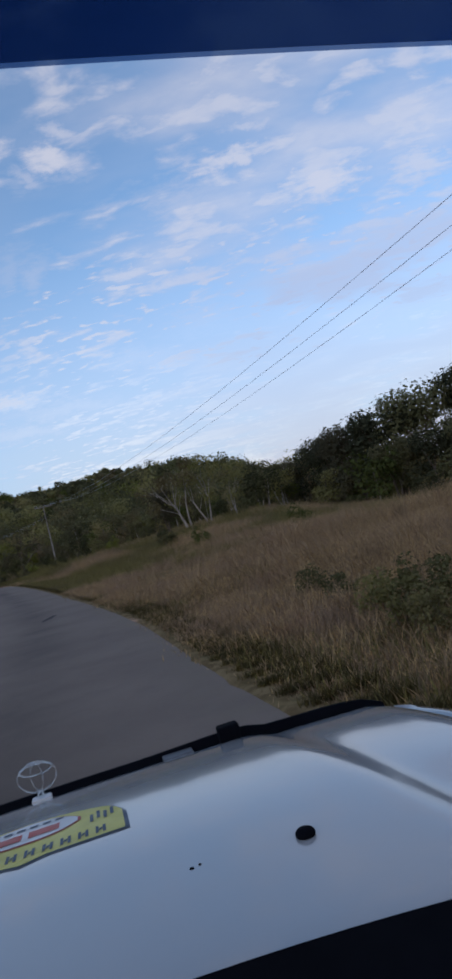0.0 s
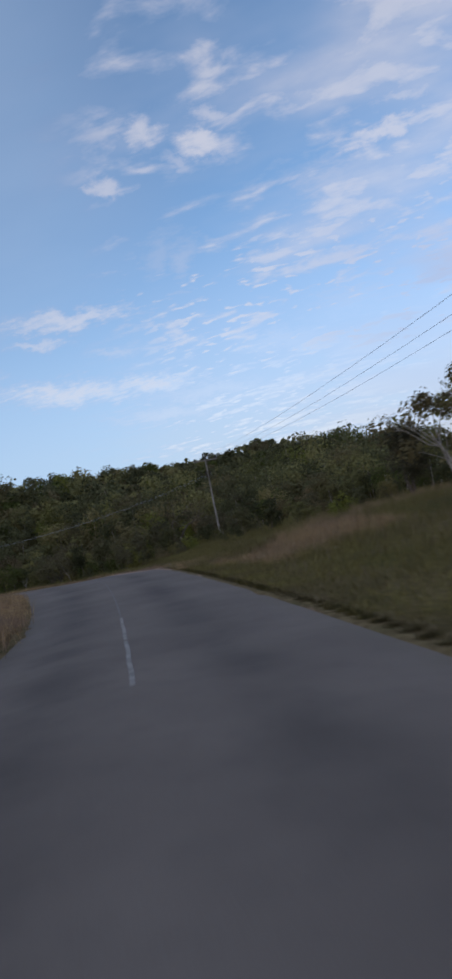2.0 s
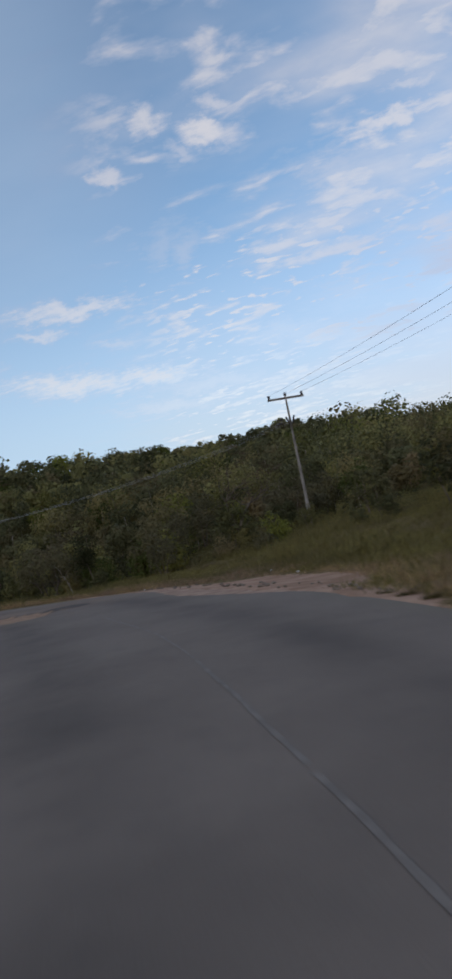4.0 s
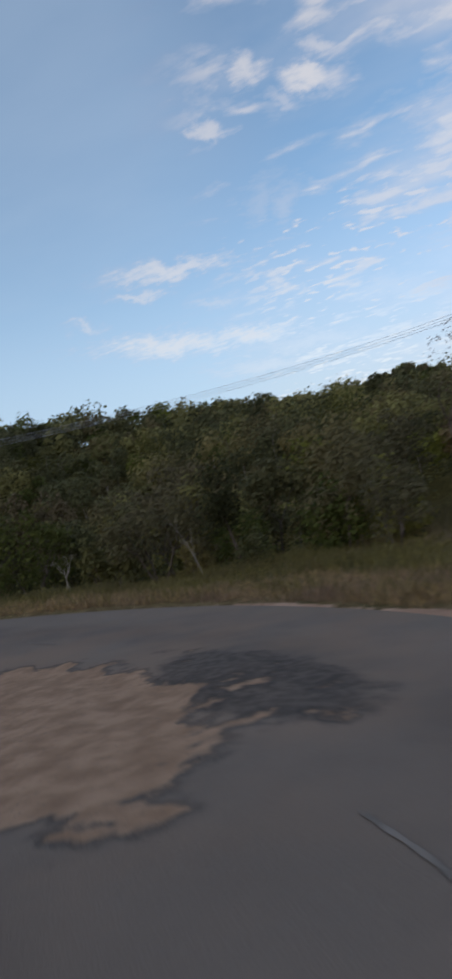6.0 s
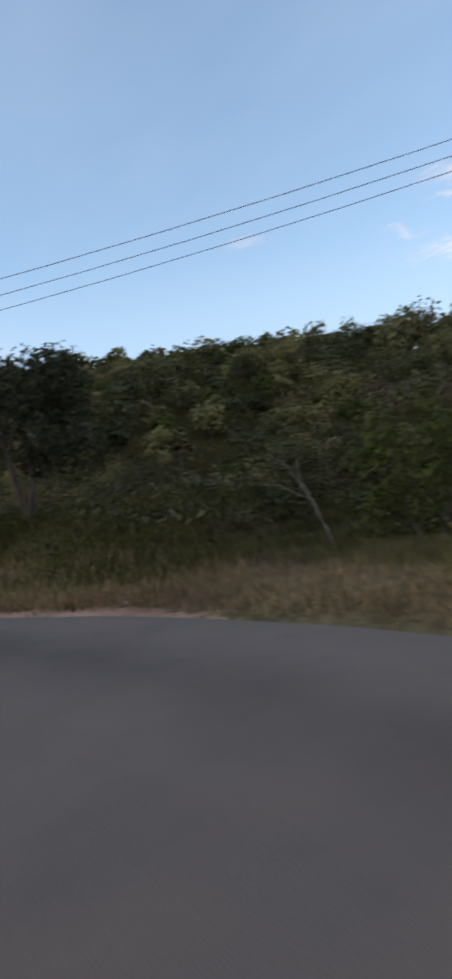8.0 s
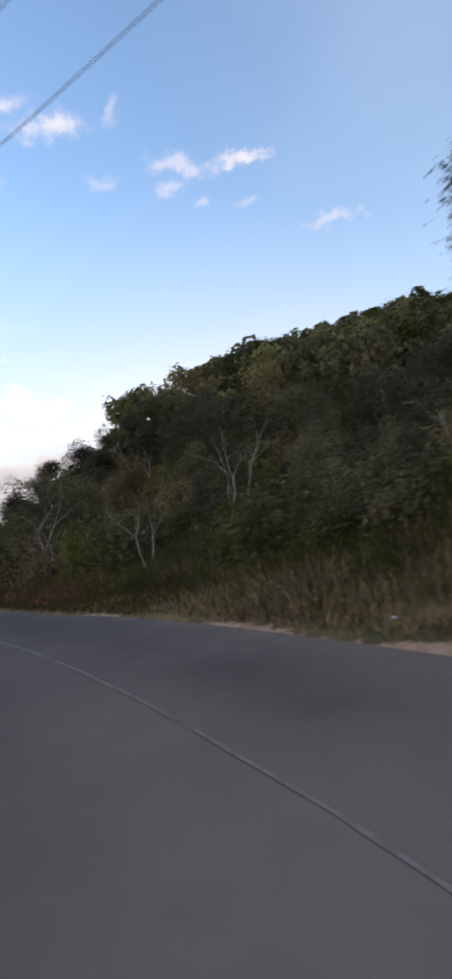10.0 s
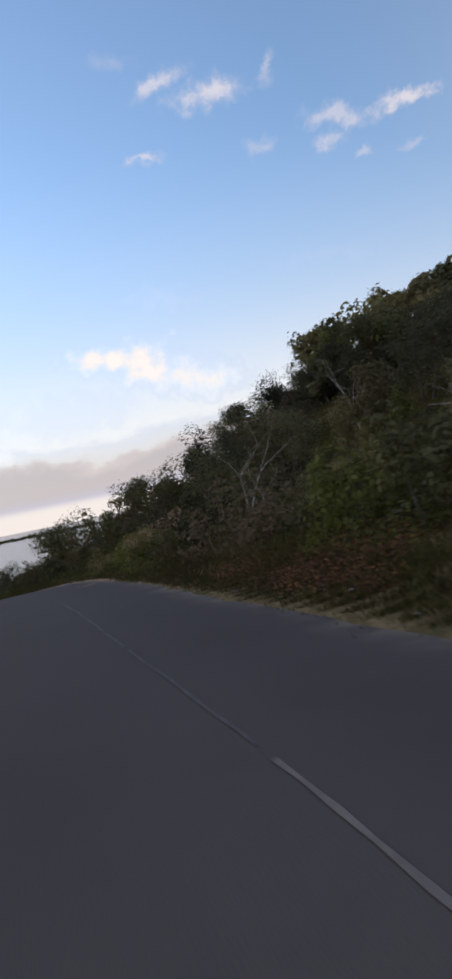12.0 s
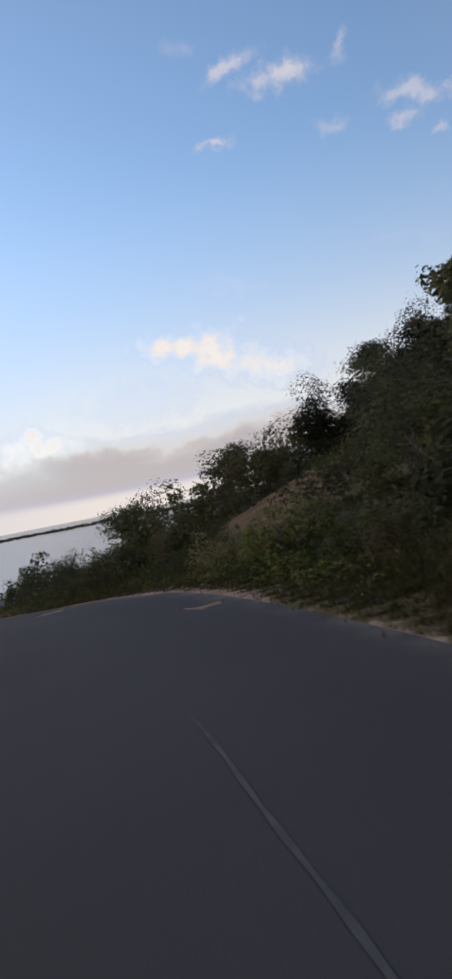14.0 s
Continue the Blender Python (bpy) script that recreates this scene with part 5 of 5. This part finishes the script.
for k, (s, o) in enumerate(((62, 0.9), (71.5, 2.2), (74, 2.7), (79, 0.5), (93, 0.5), (100, 0.6), (106, 0.6), (108.5, 0.55), (112, 0.7), (124, 0.6), (133, 0.5))):
    i = int(np.searchsorted(ALONG, s))
    p = ROAD[i, :2] + RIGHT[i] * (ROAD[i, 3] + o)
    ob = new("litter", SCRAPS[k % 3])
    ob.matrix_basis = Matrix.Translation((p[0], p[1], max(ground_at(p[0], p[1]), ROAD[i, 4] - 0.05) + 0.035)) @ Matrix.Rotation(k * 1.1, 4, 'Z') @ Matrix.Scale(0.45 + 0.35 * ((k * 37) % 10) / 10, 4)
    tagged(ob, "crumpled white plastic litter lying on the verge", "litter", "litter on the verge")
for k in range(150):
    s = float(rng.choice([rng.uniform(64, 80), rng.uniform(90, 148), rng.uniform(122, 142)]))
    i = int(np.searchsorted(ALONG, s))
    p = ROAD[i, :2] + RIGHT[i] * (ROAD[i, 3] + rng.uniform(0.05, 0.9))
    ob = new("stone", STONES[k % 4])
    ob.matrix_basis = Matrix.Translation((p[0], p[1], max(ground_at(p[0], p[1]), ROAD[i, 4] - 0.06) + 0.02)) @ Matrix.Rotation(k * 0.7, 4, 'Z') @ Matrix.Scale(rng.uniform(0.35, 1.15), 4)
    tagged(ob, "brown stone lying on the sandy verge", "stone", "stones on the verge")

# ---- the white car that stands on the road where the way begins ----
CAR_PAINT = Nodes("white_car_paint", 0.12, 0, 0.5)
CAR_PAINT.set("Base Color", CAR_PAINT.mix(CAR_PAINT.ramp(CAR_PAINT.noise(3, 5), 0.3, 0.8, 0, 0.25), (0.300, 0.308, 0.322), (0.255, 0.258, 0.262)))
CAR_PAINT.set("Coat Weight", 0.42)
CAR_PAINT.set("Coat Roughness", 0.04)
CAR_PAINT = CAR_PAINT.mat
BLACK = paint("black_plastic", (0.004, 0.0045, 0.007), 0.85)
BLACK.node_tree.nodes["Principled BSDF"].inputs["Specular IOR Level"].default_value = 0.03
RUBBER = paint("tyre_rubber", (0.02, 0.02, 0.02), 0.85)
YELLOW = paint("sticker_yellow", (0.55, 0.50, 0.12), 0.5)
NAVY = paint("sticker_navy", (0.03, 0.05, 0.09), 0.5)
PALE = paint("sticker_white", (0.60, 0.60, 0.60), 0.5)
RED = paint("sticker_red", (0.38, 0.07, 0.05), 0.5)


def clear_plastic():
    n = Nodes("clear_plastic", 0.05, 0, 0.5)
    n.set("Base Color", (0.9, 0.93, 0.95, 1))
    n.set("Transmission Weight", 0.92)
    n.set("IOR", 1.3)
    return n.mat


def tint_material():
    n = Nodes("blue_tinted_glass", 0.1)
    t = n.node("ShaderNodeBsdfTransparent", Color=(0.13, 0.20, 0.34, 1))
    g = n.node("ShaderNodeBsdfGlossy", Color=(0.5, 0.6, 0.8, 1), Roughness=0.1)
    m = n.node("ShaderNodeMixShader", Fac=0.03)
    n.t.links.new(t.outputs[0], m.inputs[1])
    n.t.links.new(g.outputs[0], m.inputs[2])
    n.t.links.new(m.outputs[0], n.out.inputs[0])
    return n.mat


CLEAR, TINT = clear_plastic(), tint_material()


def hood_z(x, y):
    """Height of the hood's skin; x from the car's middle line, y forwards."""
    z = 1.105 - 0.04 * (max(y - 0.7, 0) / 1.1) ** 1.2 - 0.125 * max(0, y - 1.05) ** 2 - 0.015 * (x / 0.8) ** 2
    z += 0.016 * (0.5 + 0.5 * math.tanh((0.60 - abs(x) - 0.10 * (y - 0.9)) / 0.022))
    z -= 0.02 * max(0, (y - 1.62) / 0.17) ** 2 + 0.09 * max(0, (abs(x) - 0.80) / 0.12) ** 2
    return z


def hood_front(u):
    """Where the hood ends, u from -1 to 1 across."""
    return 1.725 - 0.03 * u * u - 0.8 * max(0, abs(u) - 0.86) ** 1.5


def build_car():
    root = tagged(new("car"), "white off-road car with a sticker and ornament on its hood", "car")
    mid = -0.18
    psi = radians(13.7)
    root.matrix_basis = pose(mid * math.cos(psi), mid * math.sin(psi), 0, 0, 0, 13.7)
    # hood
    nx, ny = 61, 41
    verts, faces = [], []
    for lower in (0, 1):
        for j in range(ny):
            for i in range(nx):
                u, v = -1 + 2 * i / (nx - 1), j / (ny - 1)
                x, y = u * 0.86, 0.66 + (hood_front(u) - 0.66) * v
                verts.append((x, y, hood_z(x, y) - 0.03 * lower))
    n = nx * ny
    for j in range(ny - 1):
        for i in range(nx - 1):
            a = j * nx + i
            faces += [(a, a + 1, a + nx + 1, a + nx), (n + a + nx, n + a + nx + 1, n + a + 1, n + a)]
    for i in range(nx - 1):
        b = (ny - 1) * nx + i
        faces += [(b, b + 1, n + b + 1, n + b), (i + 1, i, n + i, n + i + 1)]
    for j in range(ny - 1):
        a, b = j * nx, j * nx + nx - 1
        faces += [(a, a + nx, n + a + nx, n + a), (b + nx, b, n + b, n + b + nx)]
    hood = mesh_object("hood", verts, faces, CAR_PAINT, root, True)
    hood["label"] = "white painted hood"
    # dark guard along the hood's front edge
    bm = bmesh.new()
    prev = None
    for k in range(41):
        u = -1 + k / 20
        x = u * 0.85
        y = hood_front(u) + 0.012
        lift = (0.009 + 0.009 * smoothstep(0.25, 0.6, abs(x + 0.06)) * smoothstep(1.0, 0.85, abs(u)))
        z = hood_z(x, y - 0.02)
        ring = [bm.verts.new(p) for p in ((x, y - 0.015, z - 0.015), (x, y + 0.012, z + lift), (x, y + 0.022, z + lift), (x, y + 0.02, z - 0.06))]
        if prev:
            for a in range(4):
                b = (a + 1) % 4
                bm.faces.new((prev[a], prev[b], ring[b], ring[a]))
        prev = ring
    part("bug_guard", bm, BLACK, hood, "black plastic guard")
    bm = bmesh.new()
    box(bm, (0.425, 1.675, 1.0), (0.478, 1.712, 1.066), None, 0.006)
    part("clip", bm, BLACK, hood)
    bm = bmesh.new()
    box(bm, (0.285, 1.70, 1.005), (0.36, 1.742, 1.0275), None, 0.003)
    part("guard_bracket", bm, STEEL, hood, "dull metal bracket of the guard")
    # ornament: a clear ring with crossed loops on a foot
    bm = bmesh.new()
    cz, cy = 1.087, 1.69
    for rx, rz, ox, oz in ((0.043, 0.034, 0, 0), (0.013, 0.031, 0, 0.0), (0.036, 0.012, 0, 0.016)):
        pts = [Vector((ox + rx * math.cos(2 * math.pi * k / 28), cy, cz + oz + rz * math.sin(2 * math.pi * k / 28))) for k in range(28)]
        for k in range(28):
            rod(bm, pts[k], pts[(k + 1) % 28], 0.0019, 0.0019, 6, False)
    rod(bm, (0, cy, 1.036), (0, cy, 1.054), 0.011, 0.005)
    part("ornament", bm, CLEAR, hood, "clear plastic ring ornament", True)
    bm = bmesh.new()
    box(bm, (-0.022, cy - 0.016, 1.020), (0.022, cy + 0.016, 1.040), None, 0.004)
    part("ornament_foot", bm, PALE, hood)
    # washer nozzle
    bm = bmesh.new()
    bmesh.ops.create_uvsphere(bm, u_segments=18, v_segments=10, radius=0.0135)
    for v in bm.verts:
        v.co = Vector((0.397 + v.co.x * 1.05, 0.928 + v.co.y * 1.1, hood_z(0.397, 0.928) + 0.003 + max(v.co.z, -0.003) * 0.62))
    part("washer_nozzle", bm, BLACK, hood, smooth=True)
    for dx, sz in ((0.0, 0.0035), (0.012, 0.0024)):
        bm = bmesh.new()
        x, y = 0.241 + dx, 0.949 + dx * 0.3
        rod(bm, (x, y, hood_z(x, y)), (x, y, hood_z(x, y) + 0.0012), sz, sz * 0.8, 7)
        part("paint_chip", bm, BLACK, hood)

    # sticker: a curved yellow shield with dark rim, pale middle and bars in place of words
    def decal(name, f, nu, nv, mat, lift, parent):
        v, fc = [], []
        for b in range(nv + 1):
            for a in range(nu + 1):
                x, y = f(a / nu, b / nv)
                v.append((x, y, hood_z(x, y) + lift))
        for b in range(nv):
            for a in range(nu):
                k = b * (nu + 1) + a
                fc.append((k, k + 1, k + nu + 2, k + nu + 1))
        return mesh_object(name, v, fc, mat, parent)

    def shield(inset):
        def f(u, v):
            x = (-1 + 2 * u) * (0.176 - inset)
            corner = max(0, abs(x) - 0.14) / 0.036
            y0 = 1.180 - 0.016 * max(0, 1 - abs(x) / 0.04) + inset
            y1 = 1.412 - 2.6 * x * x - 0.055 * corner ** 2 - inset
            return x, y0 + (y1 - y0) * v
        return f

    def panel(inset):
        def f(u, v):
            x = (-1 + 2 * u) * (0.096 - inset)
            round_off = 0.045 * (abs(x) / 0.096) ** 3
            y0, y1 = 1.268 + round_off + inset, 1.398 - 2.2 * x * x - round_off - inset
            return x, y0 + (y1 - y0) * v
        return f
    sticker = decal("sticker", shield(0), 32, 8, NAVY, 0.0012, hood)
    sticker["label"] = "yellow and navy shield sticker with plain bars"
    decal("yellow_field", shield(0.007), 32, 8, YELLOW, 0.0020, sticker)
    decal("red_edge", panel(0), 20, 4, RED, 0.0028, sticker)
    decal("pale_field", panel(0.006), 20, 4, PALE, 0.0036, sticker)
    for k in range(10):
        x0 = -0.142 + 0.0292 * k
        for dx, low in ((0.0, 0.0), (0.012, 0.0), (0.004, 0.012)):
            decal("bar", lambda u, v, x0=x0, dx=dx, low=low: (x0 + dx + 0.005 * u + 0.004 * v * (low > 0), 1.198 + low + (0.036 - 2 * low) * v), 1, 2, NAVY, 0.0030, sticker)
    for k in range(6):
        decal("bar", lambda u, v, k=k: (-0.066 + 0.023 * k + 0.015 * u, 1.356 + 0.014 * v - 0.2 * (0.023 * k - 0.06) ** 2), 2, 2, NAVY, 0.0046, sticker)
    for k in range(2):
        decal("bar", lambda u, v, k=k: (-0.062 + 0.066 * k + 0.054 * u, 1.296 + 0.038 * v), 2, 2, RED, 0.0046, sticker)
    for sx in (-1, 1):
        for k in range(4):
            decal("bar", lambda u, v, sx=sx, k=k: (sx * (0.112 + 0.012 * k) + 0.006 * u, 1.272 + 0.012 * (k % 2) + 0.048 * v), 2, 2, NAVY, 0.0030, sticker)
    # fenders beside the hood
    for sx in (-1, 1):
        bm = bmesh.new()
        prev = None
        for k in range(13):
            y = 0.5 + 1.18 * k / 12
            z = hood_z(0.86, min(max(y, 0.7), 1.66)) - 0.012
            ring = [bm.verts.new((sx * px, y, pz)) for px, pz in ((0.866, z - 0.02), (0.88, z + 0.012), (0.915, z + 0.004), (0.945, z - 0.05), (0.955, z - 0.4), (0.905, z - 0.42))]
            if prev:
                for a in range(6):
                    b = (a + 1) % 6
                    bm.faces.new((prev[a], prev[b], ring[b], ring[a]) if sx > 0 else (prev[b], prev[a], ring[a], ring[b]))
            else:
                bm.faces.new(ring)
            prev = ring
        bm.faces.new(prev[::-1])
        part("fender", bm, CAR_PAINT, root, smooth=True)
    # front below the hood, body sill, bumper
    bm = bmesh.new()
    box(bm, (-0.82, 1.52, 0.62), (0.82, 1.69, 0.94), None, 0.02)
    part("grille", bm, BLACK, root)
    bm = bmesh.new()
    box(bm, (-0.92, 1.60, 0.42), (0.92, 1.84, 0.62), None, 0.03)
    part("bumper", bm, CAR_PAINT, root)
    bm = bmesh.new()
    box(bm, (-0.84, -2.6, 0.40), (0.84, 1.62, 0.60), None, 0.02)
    part("chassis", bm, BLACK, root)
    # black cowl at the windscreen's foot and the dashboard
    bm = bmesh.new()
    prev = None
    for k in range(33):
        x = -0.82 + 1.64 * k / 32
        edge = 0.722 - 0.20 * x * x
        ring = [bm.verts.new(p) for p in ((x, 0.12, 0.72), (x, 0.12, 1.02), (x, edge - 0.10, 1.118), (x, edge - 0.02, 1.134 - 0.02 * x * x), (x, edge, 1.120 - 0.02 * x * x), (x, edge, 0.72))]
        if prev:
            for a in range(6):
                b = (a + 1) % 6
                bm.faces.new((prev[a], prev[b], ring[b], ring[a]))
        else:
            bm.faces.new(ring[::-1])
        prev = ring
    bm.faces.new(prev)
    part("dashboard", bm, BLACK, root, "black dashboard and cowl")
    # doors and tail
    for sx in (-1, 1):
        bm = bmesh.new()
        box(bm, (sx * 0.92 - 0.035, -2.6, 0.56), (sx * 0.92 + 0.035, 0.52, 1.09), None, 0.02)
        part("body_side", bm, CAR_PAINT, root)
        bm = bmesh.new()
        rod(bm, (sx * 0.88, 0.60, 1.06), (sx * 0.70, 0.18, 2.02), 0.035, 0.03, 10)
        part("windscreen_pillar", bm, CAR_PAINT, root)
    # tinted band of the windscreen's top, curved and slightly leaning
    v, fc = [], []
    nu = 24
    for back in (0, 1):
        for b in range(3):
            for a in range(nu + 1):
                x = -0.70 + 1.40 * a / nu
                bow = 0.012 * (x / 0.7) ** 2
                t = b / 2
                v.append((x, 0.42 - bow - 0.12 * t + 0.005 * back, 1.8565 + 0.17 * t - 0.030 * (x / 0.7) ** 2))
    n = 3 * (nu + 1)
    for b in range(2):
        for a in range(nu):
            k = b * (nu + 1) + a
            fc += [(k, k + 1, k + nu + 2, k + nu + 1), (n + k + nu + 1, n + k + nu + 2, n + k + 1, n + k)]
    band = mesh_object("tinted_band", v, fc, TINT, root, True)
    band["label"] = "dark blue tinted strip of the windscreen"
    bm = bmesh.new()
    box(bm, (-0.74, 0.10, 2.00), (0.74, 0.30, 2.06), None, 0.02)
    part("roof_rail", bm, CAR_PAINT, root)
    # wheels
    for sx in (-1, 1):
        for wy in (1.2, -1.6):
            bm = bmesh.new()
            rod(bm, (sx * 0.62, wy, 0.37), (sx * 0.86, wy, 0.37), 0.36, 0.36, 28)
            wheel = part("wheel", bm, RUBBER, root, smooth=False)
            bm = bmesh.new()
            rod(bm, (sx * 0.80, wy, 0.37), (sx * 0.875, wy, 0.37), 0.21, 0.19, 20)
            part("rim", bm, STEEL, wheel)
    return root


build_car()
